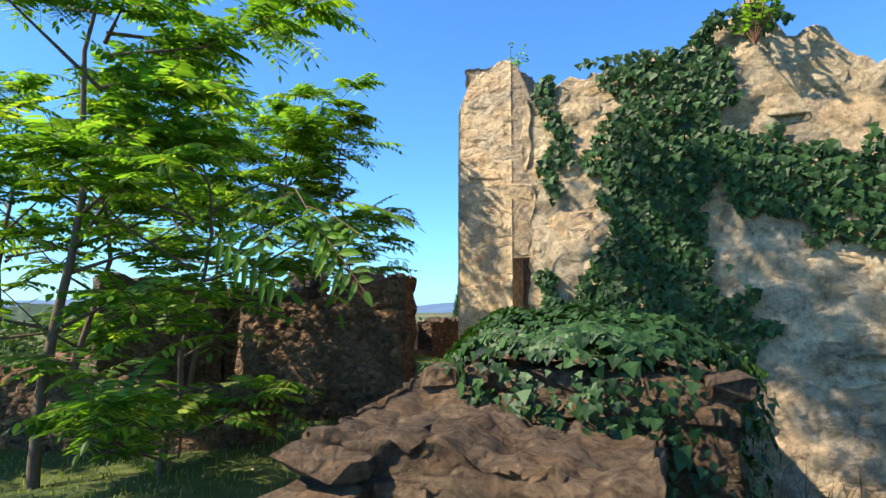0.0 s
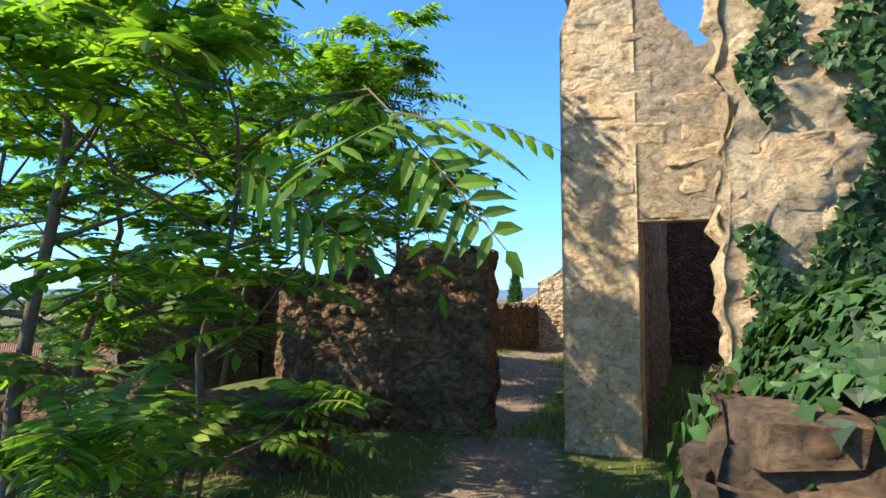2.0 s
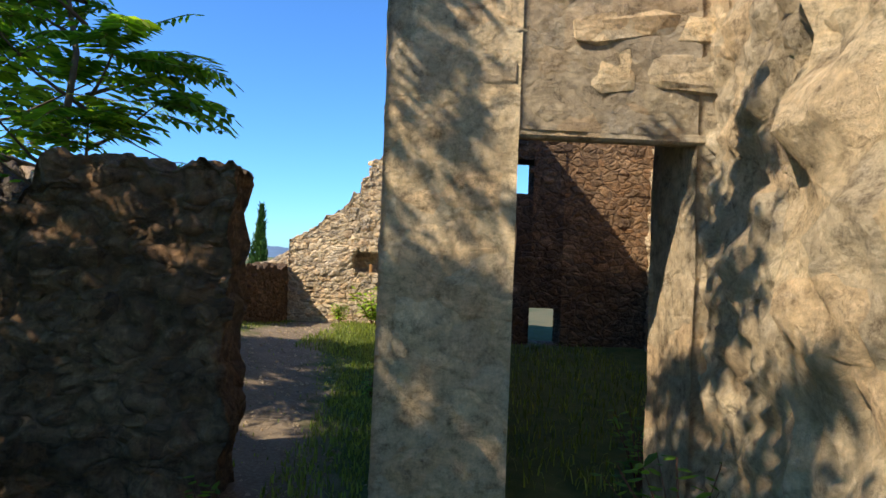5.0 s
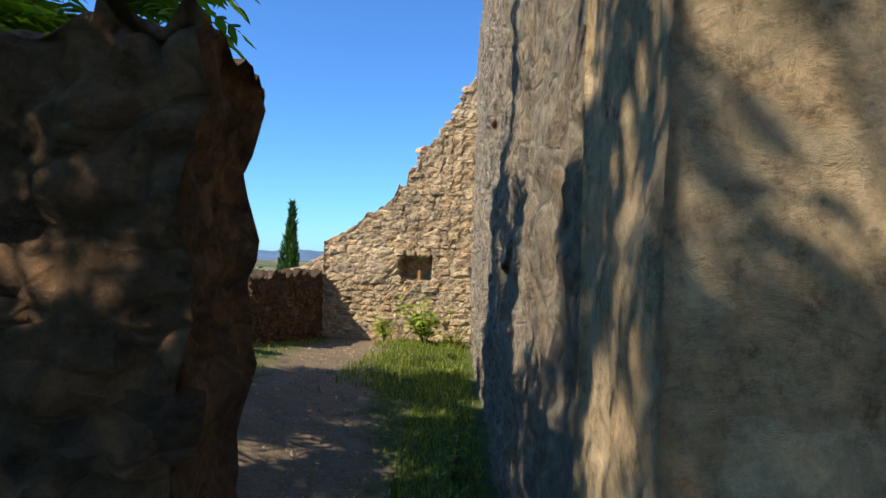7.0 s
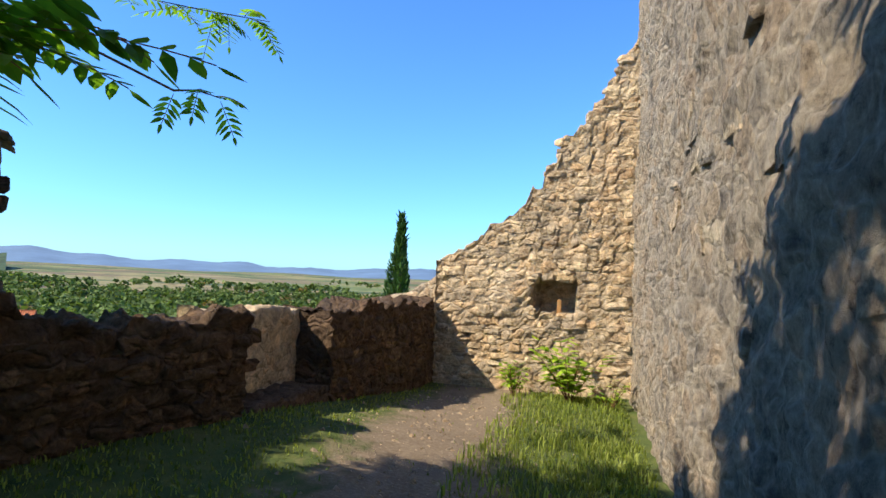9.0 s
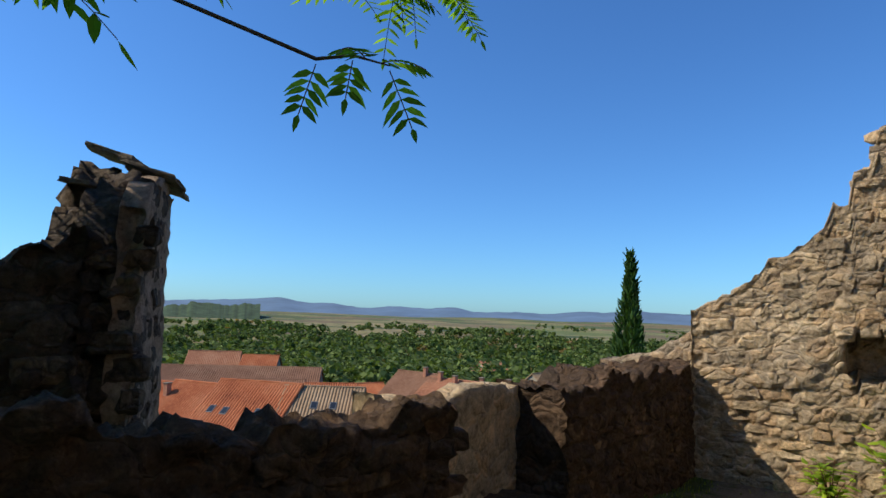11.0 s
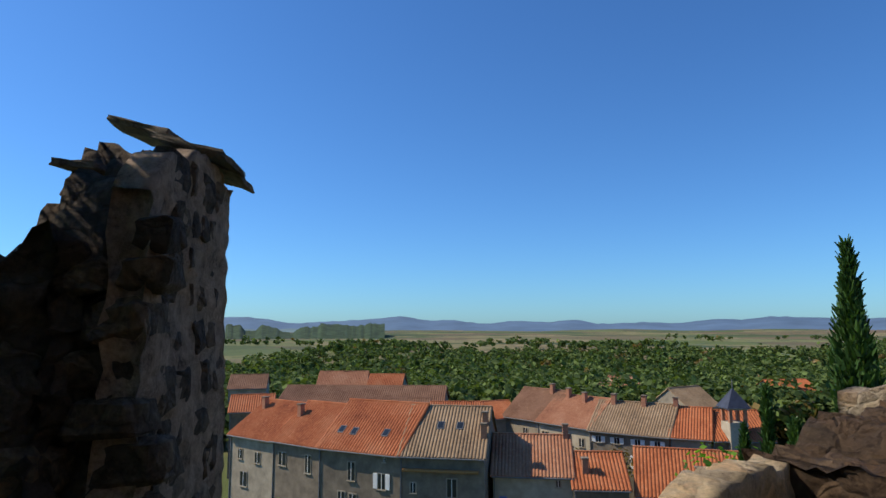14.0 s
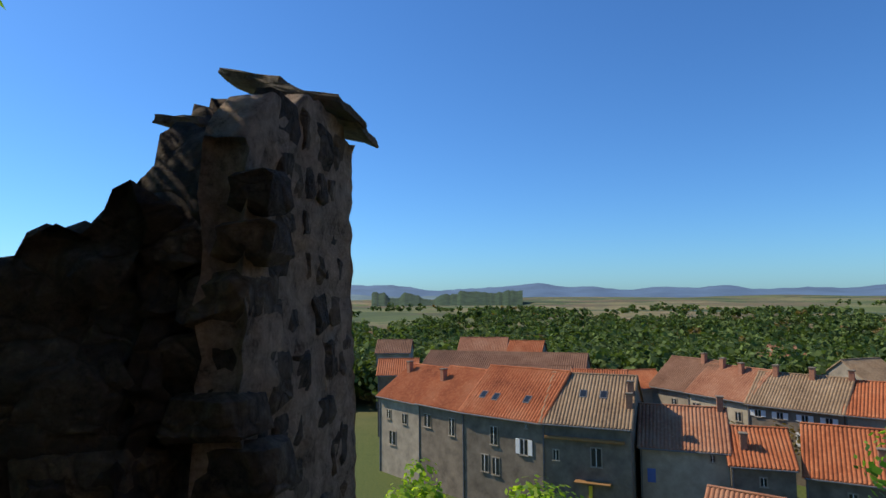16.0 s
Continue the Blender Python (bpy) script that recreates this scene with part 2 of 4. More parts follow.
def part(name, bm, mat, parent, label=""):
    me = bpy.data.meshes.new(name)
    bm.to_mesh(me)
    bm.free()
    me.materials.append(mat)
    ob = new(name, me)
    ob.parent = parent
    return tagged(ob, label)


def empty(name, place=(0, 0, 0), turn=0.0):
    ob = new(name)
    ob.location, ob.rotation_euler = place, (0, 0, turn)
    return ob


def box_bm(x0, x1, y0, y1, z0, z1, bevel=0.0):
    bm = bmesh.new()
    bmesh.ops.create_cube(bm, size=1.0)
    for v in bm.verts:
        v.co = Vector(((x0 + x1) / 2 + v.co.x * (x1 - x0), (y0 + y1) / 2 + v.co.y * (y1 - y0), (z0 + z1) / 2 + v.co.z * (z1 - z0)))
    if bevel:
        bmesh.ops.bevel(bm, geom=bm.edges[:], offset=bevel, segments=1, affect="EDGES")
    return bm


def interp(points):
    xs, ys = [p[0] for p in points], [p[1] for p in points]
    return lambda u: float(np.interp(u, xs, ys))


def rough(p, amp, scale=1.0):
    return amp * (noise.noise(p * 1.1 * scale) + 0.7 * noise.noise(p * 2.9 * scale + Vector((7, 3, 1))) + 0.45 * noise.noise(p * 7.3 * scale) + 0.3 * noise.noise(p * 17.0 * scale) + 0.15 * noise.noise(p * 29.0 * scale))


def rubble_relief(p, depth, size):
    """Stones that stand proud of their eroded joints."""
    q = Vector((p.x / size, p.y / size, p.z / (size * 0.62))) + noise.noise_vector(p * 3.1) * 0.35
    near, cells = noise.voronoi(q)
    gap = min(1.0, (near[1] - near[0]) * 2.6)
    return depth * (gap * gap * (3 - 2 * gap) - 0.6 + 0.8 * noise.noise(cells[0] * 5.3))


def masonry(name, a, b, thick, top, z0, mat, parent=None, label="", amp=0.05, cell=0.09, push=None, lean=0.0, jag=0.06, endjag=0.0, skew=0.0, stones=0.0, size=0.2):
    """A worn wall from a to b (plan), its front on the right-hand side of that way, rising from z0 to top(u)."""
    a, b = Vector((a[0], a[1], 0)), Vector((b[0], b[1], 0))
    length = (b - a).length
    way = (b - a) / length
    out = Vector((way.y, -way.x, 0))
    nu = max(3, int(length / cell) + 1)
    highest = max(top(length * i / (nu - 1)) for i in range(nu))
    nv, nt, nb = max(3, int((highest - z0) / cell)), max(2, int(thick / cell)), max(3, int((highest - z0) / (cell * 2)))
    verts, faces, ring = [], [], nv + nt + nb + 1
    for i in range(nu):
        u = length * i / (nu - 1)
        zt = top(u) + jag * noise.noise(Vector((u * 5, a.x, a.y)) + a) + 0.5 * jag * noise.noise(Vector((u * 14, 3, a.y)))
        for k in range(ring):
            if k <= nv:
                w, z = 0.0, z0 + (zt - z0) * k / nv
            elif k <= nv + nt:
                w, z = thick * (k - nv) / nt, zt
            else:
                w, z = thick, zt + (z0 - zt) * (k - nv - nt) / nb
            p = a + way * u - out * w + Vector((0, 0, z))
            p -= way * (skew * w * (u / length) ** 4)
            d = rough(p, amp)
            if stones:
                d += rubble_relief(p, stones, size)
            inset = push(u, z) if (push and k <= nv) else 0.0
            lift = lean * (z - z0)
            n = out if k < nv else (Vector((0, 0, 1)) if k <= nv + nt else -out)
            if k == nv:
                n = (out + Vector((0, 0, 1))).normalized()
            p = p + n * d - out * inset - out * lift * (1 - 2 * w / thick)
            if endjag and i in (0, nu - 1):
                p += way * endjag * noise.noise(Vector((p.x * 3, p.y * 3, z * 4))) * (1 if i else -1)
            verts.append(p)
    for i in range(nu - 1):
        for k in range(ring - 1):
            j = i * ring + k
            faces.append((j, j + ring, j + ring + 1, j + 1))
    # End faces, as strips between the front and the back.
    for i, flip in ((0, False), (nu - 1, True)):
        base = i * ring
        front = [base + k for k in range(nv + 1)]
        back = [base + ring - 1 - round(k * nb / nv) for k in range(nv)] + [base + nv + nt]
        rows = []
        for k in range(nv + 1):
            p, q = Vector(verts[front[k]]), Vector(verts[back[k]])
            mids = []
            for s in range(1, nt):
                c = p.lerp(q, s / nt)
                c = c + way * (1 if flip else -1) * rough(c + way, amp + endjag * 0.6)
                mids.append(len(verts))
                verts.append(c)
            if k == nv:
                mids = [base + nv + s for s in range(1, nt)]
            rows.append([front[k]] + mids + [back[k]])
        for k in range(nv):
            for s in range(nt):
                q = (rows[k][s], rows[k][s + 1], rows[k + 1][s + 1], rows[k + 1][s])
                q = tuple(dict.fromkeys(q))
                if len(q) >= 3:
                    faces.append(q[::-1] if flip else q)
    return link(name, verts, faces, mat, parent, label, smooth=True)


def stone_mesh(seed, mat, w=1.0, d=1.0, h=1.0):
    r = random.Random(seed)
    bm = bmesh.new()
    bmesh.ops.create_cube(bm, size=1.0)
    bmesh.ops.bevel(bm, geom=bm.edges[:], offset=0.16, segments=1, affect="EDGES")
    for v in bm.verts:
        v.co = Vector((v.co.x * w * (1 + r.uniform(-0.16, 0.12)), v.co.y * d, v.co.z * h * (1 + r.uniform(-0.2, 0.14)))) + Vector((r.uniform(-0.06, 0.06), r.uniform(-0.12, 0.12), r.uniform(-0.07, 0.07)))
    me = bpy.data.meshes.new("stone")
    bm.to_mesh(me)
    bm.free()
    me.materials.append(mat)
    return me


STONES = {m.name: [stone_mesh(i, m) for i in range(10)] for m in (PALE, GREY, BROWN, STEP, DARK, SLATE, LEDGE)}


def lay_stones(parent, a, b, top, z0, mats, seed, course=0.16, width=0.26, gap=0.03, limit=300, proud=0.02, skip=None, chance=1.0, u0=0.0, u1=None, deep=0.12):
    """Stones set in rough courses into the front of a wall from a to b."""
    r = random.Random(seed)
    a, b = Vector((a[0], a[1], 0)), Vector((b[0], b[1], 0))
    length = (b - a).length
    way = (b - a) / length
    out = Vector((way.y, -way.x, 0))
    turn = math.atan2(way.y, way.x)
    made, z = 0, z0
    u1 = length if u1 is None else u1
    while z < 9 and made < limit:
        h = course * r.uniform(0.65, 1.35)
        u, any_left = u0 + r.uniform(0, 0.15), False
        while u < u1 and made < limit:
            w = width * r.uniform(0.55, 1.6)
            mid = u + w / 2
            if z + h * 0.8 < top(min(mid, length)) and mid < u1 + 0.05:
                any_left = True
                if r.random() < chance and not (skip and skip(mid, z + h / 2)):
                    ob = new("stone", r.choice(STONES[r.choice(mats).name]))
                    p = a + way * mid + Vector((0, 0, z + h / 2))
                    ob.location = p + out * (proud * r.uniform(-0.6, 1.3) + rough(p, 0.03) - deep / 2)
                    ob.rotation_euler = (r.uniform(-0.12, 0.12), r.uniform(-0.1, 0.1), turn + r.uniform(-0.1, 0.1))
                    ob.scale = (w - gap, deep * r.uniform(0.9, 1.2), h - gap)
                    ob.parent = parent
                    made += 1
            u += w
        if not any_left and z > z0 + 0.5:
            break
        z += h


def leaflet(verts, faces, base, way, side, size, width, droop):
    """One pointed leaflet, folded along its middle."""
    up = way.cross(side)
    tip = base + way * size - Vector((0, 0, droop * size))
    m1, m2 = base + way * size * 0.3 - Vector((0, 0, droop * size * 0.1)), base + way * size * 0.68 - Vector((0, 0, droop * size * 0.45))
    i = len(verts)
    verts += [base, m1 + side * width * 0.5 + up * width * 0.12, m1 - side * width * 0.5 + up * width * 0.12, m2 + side * width * 0.38 + up * width * 0.1, m2 - side * width * 0.38 + up * width * 0.1, tip, m1, m2]
    faces += [(i, i + 6, i + 1), (i, i + 2, i + 6), (i + 1, i + 6, i + 7, i + 3), (i + 6, i + 2, i + 4, i + 7), (i + 3, i + 7, i + 5), (i + 7, i + 4, i + 5)]


def frond(verts, faces, sv, sf, start, way, length, r, pairs=9, leaf=0.13, broad=0.042, side=None, sag=None):
    """A compound leaf: a thin curved stalk with pairs of leaflets and one at its tip."""
    way = way.normalized()
    if side is None:
        side = way.cross(Vector((0, 0, 1)))
        side = side.normalized() if side.length > 0.05 else Vector((1, 0, 0))
    face = side.cross(way).normalized()
    sag = r.uniform(0.15, 0.55) if sag is None else sag
    prev = None
    for k in range(pairs + 1):
        f = k / pairs
        p = start + way * length * f - Vector((0, 0, sag * length * f * f))
        d = (way - Vector((0, 0, 2 * sag * f))).normalized()
        if prev is not None:
            i = len(sv)
            wd = 0.0022
            sv += [prev + side * wd, prev - side * wd, prev + Vector((0, 0, 2 * wd)), p + side * wd, p - side * wd, p + Vector((0, 0, 2 * wd))]
            sf += [(i, i + 3, i + 4, i + 1), (i + 1, i + 4, i + 5, i + 2), (i + 2, i + 5, i + 3, i)]
        prev = p
        size = leaf * (0.75 + 0.5 * math.sin(math.pi * min(1, f * 0.85 + 0.12))) * r.uniform(0.85, 1.15)
        if k == pairs:
            leaflet(verts, faces, p, d, side, size, broad, 0.2)
        elif k > 0:
            for s in (1, -1):
                w = (side * s * 0.95 + d * r.uniform(0.25, 0.5)).normalized()
                leaflet(verts, faces, p, w, w.cross(face).normalized(), size, broad * r.uniform(0.85, 1.2), r.uniform(0.1, 0.45))


def tube(verts, faces, path, radii, n=7):
    base = len(verts)
    for j, p in enumerate(path):
        d = (path[min(j + 1, len(path) - 1)] - path[max(j - 1, 0)]).normalized()
        s = d.cross(Vector((0.3, 0.9, 0.2))).normalized()
        t = d.cross(s)
        for k in range(n):
            an = 2 * math.pi * k / n
            verts.append(p + (s * math.cos(an) + t * math.sin(an)) * radii[j])
    for j in range(len(path) - 1):
        for k in range(n):
            q = base + j * n
            faces.append((q + k, q + (k + 1) % n, q + n + (k + 1) % n, q + n + k))


# ---- ground ----
PATH_LINE = interp([(-8, 1.5), (-5, 0.2), (-2, -0.75), (1, -1.5), (4, -2.2), (7, -2.6), (11, -2.6)])
EDGE = interp([(-30, -9.0), (-2, -9.0), (1.5, -6.2), (3.0, -5.2), (4.2, -4.65), (6.1, -4.1), (10.5, -3.75), (12, -2.5), (16, 4.0), (40, 22)])


def ground_z(x, y):
    beyond = EDGE(y) - x
    if y > 11.5:
        beyond = max(beyond, (y - 11.5) * 0.7)
    z = 0.40 * np.clip((-x - 1.2) / 2.6, 0, 1) * np.clip((y - 1.2) / 2.5, 0, 1) * np.clip((10.0 - y) / 4, 0, 1)
    z -= 0.25 * np.clip((-x - 2.2) / 2.0, 0, 1) * np.clip((0.8 - y) / 1.0, 0, 1)
    if beyond > 0:
        z -= 13.0 * min(1.0, beyond / 9.0) + 6.0 * min(1.0, max(0.0, beyond - 9) / 40.0)
    r = math.hypot(x + 3, y - 4)
    if r > 110:
        z -= 6.0 * min(1.0, (r - 110) / 150)
    if r > 1100 and beyond > 0:
        z += 14 * min(1.0, (r - 1100) / 900) * (0.6 + 0.9 * noise.noise(Vector((x * 0.0016, y * 0.0016, 2.0))))
    if r > 8:
        z += min(1.5, r * 0.002) * noise.noise(Vector((x * 0.02, y * 0.02, 0.5)))
    return z + 0.035 * noise.noise(Vector((x * 1.3, y * 1.3, 0))) + 0.015 * noise.noise(Vector((x * 5, y * 5, 1)))


def build_ground():
    rings = [0.0] + list(np.arange(0.12, 12.0, 0.13))
    while rings[-1] < 4600:
        rings.append(rings[-1] * 1.06 + 0.05)
    n = 200
    cx, cy = -1.6, 2.5
    verts, faces, path, far = [(cx, cy, ground_z(cx, cy))], [], [1.0], [0.0]
    for r in rings[1:]:
        for k in range(n):
            x, y = cx + r * math.cos(2 * math.pi * k / n), cy + r * math.sin(2 * math.pi * k / n)
            verts.append((x, y, ground_z(x, y)))
            d = abs(x - PATH_LINE(y))
            path.append(max(0.0, 1.0 - d / (1.1 if y > 3 else 0.95)) * 0.9 if y < 11 and r < 14 else 0.0)
            far.append(min(1.0, max(0.0, (r - 90) / 60)))
    for k in range(n):
        faces.append((0, 1 + k, 1 + (k + 1) % n))
    for i in range(len(rings) - 2):
        for k in range(n):
            j, l = 1 + i * n + k, 1 + i * n + (k + 1) % n
            faces.append((j, j + n, l + n, l))
    ob = link("ground", verts, faces, ground_material(), smooth=True)
    for key, values in (("path", path), ("far", far)):
        ob.data.attributes.new(key, "FLOAT", "POINT").data.foreach_set("value", values)
    return tagged(ob, "trodden stony earth and thin grass, falling to a broad valley", "ground", kind="structure")


build_ground()


# ---- walls of the ruin ----
def wall_thing(name, label):
    return tagged(empty(name), label, "wall", kind="structure")


# Front wall with the doorway.
front = wall_thing("wall_front", "tall ruined limestone wall with a square doorway in sunlight")
front_top = interp([(0, 3.95), (0.12, 4.3), (0.5, 4.55), (0.75, 4.4), (0.95, 4.0), (1.2, 3.65), (1.6, 3.5), (2.0, 3.3)])
masonry("pier", (-0.68, 0), (0.0, 0), 0.62, front_top, -0.3, PALE, front, amp=0.02, cell=0.04, jag=0.14, stones=0.008, size=0.3)
masonry("door_head", (0.0, 0), (0.92, 0), 0.10, lambda u: front_top(u + 0.68), 2.1, PALE, front, amp=0.02, cell=0.04, jag=0.14, stones=0.008, size=0.3)
masonry("jamb", (0.92, 0.0), (1.9, 0.0), 0.62, lambda u: front_top(u + 1.6), -0.3, PALE, front, amp=0.02, cell=0.04, jag=0.14, stones=0.008, size=0.3)
lay_stones(front, (-0.66, 0), (1.7, 0), front_top, 2.3, [PALE], 11, 0.26, 0.42, 0.02, 60, -0.012, deep=0.1)
masonry("inner_head", (0.0, 0.12), (0.92, 0.12), 0.5, lambda u: front_top(u + 0.68) - 0.05, 2.5, PALE, front, amp=0.03, cell=0.06, jag=0.12)
part("lintel", box_bm(-0.08, 1.0, 0.0, 0.09, 2.06, 2.12, 0.015), PALE, front)

# Long flank of the building beside the path.
flank = wall_thing("wall_flank", "high grey weathered wall with crumbling render beside the path")
flank_top = interp([(0, 4.6), (3, 5.3), (7, 5.6), (11.5, 5.8)])
masonry("wall_body", (-0.66, 11.2), (-0.66, 0.30), 0.6, lambda u: flank_top(10.9 - u), -0.4, GREY, flank, amp=0.06, cell=0.04, stones=0.008, size=0.3)
lay_stones(flank, (-0.66, 11.2), (-0.66, 0.4), lambda u: 3.2, -0.1, [GREY], 21, 0.24, 0.36, 0.05, 300, -0.035, chance=0.33, deep=0.12)

# Inner walls seen through the doorway.
inner = wall_thing("wall_inner_back", "dark rubble inner wall with a small square window and a slot")
for x0, x1, z0, zt in ((-0.3, 1.06, -0.8, 4.0), (1.06, 1.46, -0.8, 2.71), (1.06, 1.46, 3.33, 4.0), (1.46, 2.03, -0.8, 0.0), (1.46, 2.03, 0.66, 4.0), (2.03, 4.4, -0.8, 4.2)):
    masonry("masonry", (x0, 7.9), (x1, 7.9), 0.6, (lambda v: (lambda u: v))(zt), z0, BROWN, inner, amp=0.02, cell=0.12, jag=0.0)
lay_stones(inner, (-0.0, 7.9), (4.2, 7.9), lambda u: 3.9, -0.3, [BROWN], 23, 0.2, 0.36, 0.03, 260, 0.01, skip=lambda u, z: (1.3 < u < 2.2 and -0.1 < z < 0.8) or (0.9 < u < 1.6 and 2.6 < z < 3.45), chance=0.9)
side = wall_thing("wall_inner_side", "sunlit jagged inner side wall with holes and tufts of grass")
masonry("wall_body", (3.6, 7.9), (2.6, 1.2), 0.7, interp([(0, 4.3), (2, 4.0), (4, 4.6), (6.8, 4.4)]), -0.6, STEP, side, amp=0.09, cell=0.06, jag=0.3, stones=0.06, size=0.3)
masonry("wall_return", (1.9, 0.3), (2.9, 1.3), 0.4, lambda u: 3.4, -0.5, STEP, side, amp=0.05, cell=0.12)

# Block covered with ivy, right of the doorway.
ivy_block = wall_thing("wall_ivy", "broken limestone wall overgrown with ivy, in dappled light")
ivy_top = interp([(0, 3.3), (0.5, 3.45), (1.25, 3.4), (1.4, 3.55), (1.55, 3.8), (1.85, 3.85), (2.0, 3.55), (2.3, 3.3), (3.0, 3.1), (5.5, 3.2)])
masonry("wall_body", (0.62, -2.1), (6.2, -2.35), 0.85, ivy_top, -0.5, PALE, ivy_block, amp=0.06, cell=0.06, jag=0.14, endjag=0.1, stones=0.04, size=0.3)
masonry("wall_side", (0.98, 0.0), (0.62, -1.98), 0.8, interp([(0, 3.3), (2, 3.35)]), -0.5, PALE, ivy_block, amp=0.05, cell=0.05, jag=0.12, endjag=0.05, stones=0.05, size=0.22)
lay_stones(ivy_block, (0.62, -2.1), (6.2, -2.35), ivy_top, -0.2, [PALE, STEP], 31, 0.2, 0.32, 0.03, 220, 0.0, chance=0.5)

# Free-standing rubble wall beside the path.
left_wall = wall_thing("wall_left", "brown eroded rubble wall with a stepped top, in shade")
left_top = interp([(0, 1.30), (0.30, 1.34), (0.36, 1.52), (1.4, 1.62), (1.5, 1.88), (1.8, 1.93), (1.95, 1.84), (2.6, 1.92)])
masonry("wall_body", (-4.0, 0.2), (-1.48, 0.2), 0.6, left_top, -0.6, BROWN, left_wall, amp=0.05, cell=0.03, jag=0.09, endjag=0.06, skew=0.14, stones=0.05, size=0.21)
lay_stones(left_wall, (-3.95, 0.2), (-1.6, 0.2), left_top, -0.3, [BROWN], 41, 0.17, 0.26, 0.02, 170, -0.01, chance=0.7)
low = wall_thing("wall_low", "low dark stone wall under leaning branches")
low_top = interp([(0, 0.7), (2.5, 0.66), (4.2, 0.6), (5.2, 0.5), (6.5, 0.56)])
masonry("wall_body", (-9.0, -2.0), (-2.55, -1.42), 0.55, low_top, -1.0, BROWN, low, amp=0.05, cell=0.05, jag=0.08, endjag=0.06, stones=0.05, size=0.24)
lay_stones(low, (-7.5, -1.86), (-2.6, -1.42), lambda u: 0.5, -0.6, [BROWN], 43, 0.18, 0.32, 0.02, 150, 0.0)


# Low broken wall at the start, with a ledge and a raised end.
ledge = wall_thing("wall_ledge", "low broken limestone wall with a flat worn top")
masonry("wall_body", (0.50, -5.35), (1.62, -5.35), 1.0, interp([(0, 1.04), (0.5, 1.03), (0.9, 0.98), (2, 0.9)]), -0.4, LEDGE, ledge, amp=0.03, cell=0.03, jag=0.06, endjag=0.06, stones=0.03, size=0.22)
lay_stones(ledge, (0.50, -5.35), (1.62, -5.35), lambda u: 1.06, 0.0, [LEDGE], 33, 0.15, 0.3, 0.015, 80, 0.03, deep=0.25)
lay_stones(ledge, (0.50, -4.4), (0.50, -5.35), lambda u: 1.06, 0.0, [LEDGE], 34, 0.15, 0.3, 0.015, 40, 0.03, deep=0.25)
masonry("wall_upper", (0.50, -4.42), (1.9, -4.42), 1.3, interp([(0, 1.10), (0.25, 1.18), (1.4, 1.15)]), -0.4, LEDGE, ledge, amp=0.03, cell=0.03, jag=0.06, endjag=0.06, stones=0.03, size=0.22)
lay_stones(ledge, (0.50, -4.42), (1.9, -4.42), lambda u: 1.2, 0.95, [LEDGE], 35, 0.12, 0.26, 0.015, 20, 0.03, deep=0.3)
lay_stones(ledge, (0.50, -3.2), (0.50, -4.42), lambda u: 1.2, 0.0, [LEDGE], 36, 0.16, 0.28, 0.015, 50, 0.03, deep=0.25)

# Stepped gable wall at the end of the terrace.
gable = wall_thing("wall_gable", "sunlit ochre rubble wall with a stepped broken top and a niche")
gable_pts = [(0.0, 1.72), (0.15, 1.82), (0.72, 2.2), (0.74, 2.3), (1.3, 2.6), (1.34, 2.82), (1.52, 2.88), (1.54, 3.2), (1.72, 3.25), (1.74, 3.6), (1.95, 3.65), (1.97, 3.82), (2.15, 3.86), (2.17, 4.12), (2.33, 4.18), (2.35, 4.46), (2.5, 4.5), (2.52, 4.75), (2.8, 5.0), (3.1, 5.4)]
gable_top = interp(gable_pts)


def niche(u, z):
    return 0.42 if (1.45 < u < 2.02 and 1.12 < z < 1.58 - 0.3 * max(0, 1.7 - u)) else 0.0


masonry("wall_body", (-3.45, 10.5), (-0.4, 10.5), 0.7, gable_top, -0.5, STEP, gable, amp=0.04, cell=0.045, push=niche, jag=0.09, stones=0.025, size=0.2)
lay_stones(gable, (-3.42, 10.5), (-0.66, 10.5), gable_top, -0.2, [STEP, STEP, PALE], 51, 0.15, 0.24, 0.018, 300, 0.012, skip=lambda u, z: 1.38 < u < 2.1 and 1.04 < z < 1.62)
part("wooden_post", box_bm(-1.68, -1.62, 10.62, 10.68, 1.09, 1.3, 0.01), OAK, gable, "small weathered wooden post in the niche")

# Parapet with its gap.
parapet = wall_thing("parapet", "shaded rubble parapet wall with a crenel gap")
P0, P1, P2, P3, P4 = (-5.3, 2.2), (-4.46, 4.05), (-3.86, 6.05), (-3.80, 7.5), (-3.42, 10.5)
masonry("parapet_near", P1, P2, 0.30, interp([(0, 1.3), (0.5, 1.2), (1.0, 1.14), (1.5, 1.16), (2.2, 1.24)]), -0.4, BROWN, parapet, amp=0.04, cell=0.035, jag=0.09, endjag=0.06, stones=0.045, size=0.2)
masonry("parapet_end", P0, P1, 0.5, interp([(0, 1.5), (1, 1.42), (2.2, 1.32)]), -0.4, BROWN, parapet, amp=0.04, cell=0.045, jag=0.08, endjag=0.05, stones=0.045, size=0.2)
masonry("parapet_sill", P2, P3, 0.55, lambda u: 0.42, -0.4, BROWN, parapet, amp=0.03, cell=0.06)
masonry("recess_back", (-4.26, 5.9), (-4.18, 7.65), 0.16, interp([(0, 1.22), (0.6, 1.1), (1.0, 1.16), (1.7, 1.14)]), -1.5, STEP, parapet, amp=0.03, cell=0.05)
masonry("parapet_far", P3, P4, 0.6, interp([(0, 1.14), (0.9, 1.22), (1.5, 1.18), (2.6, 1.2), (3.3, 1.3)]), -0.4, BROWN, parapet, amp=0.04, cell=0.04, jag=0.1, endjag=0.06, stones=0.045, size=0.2)
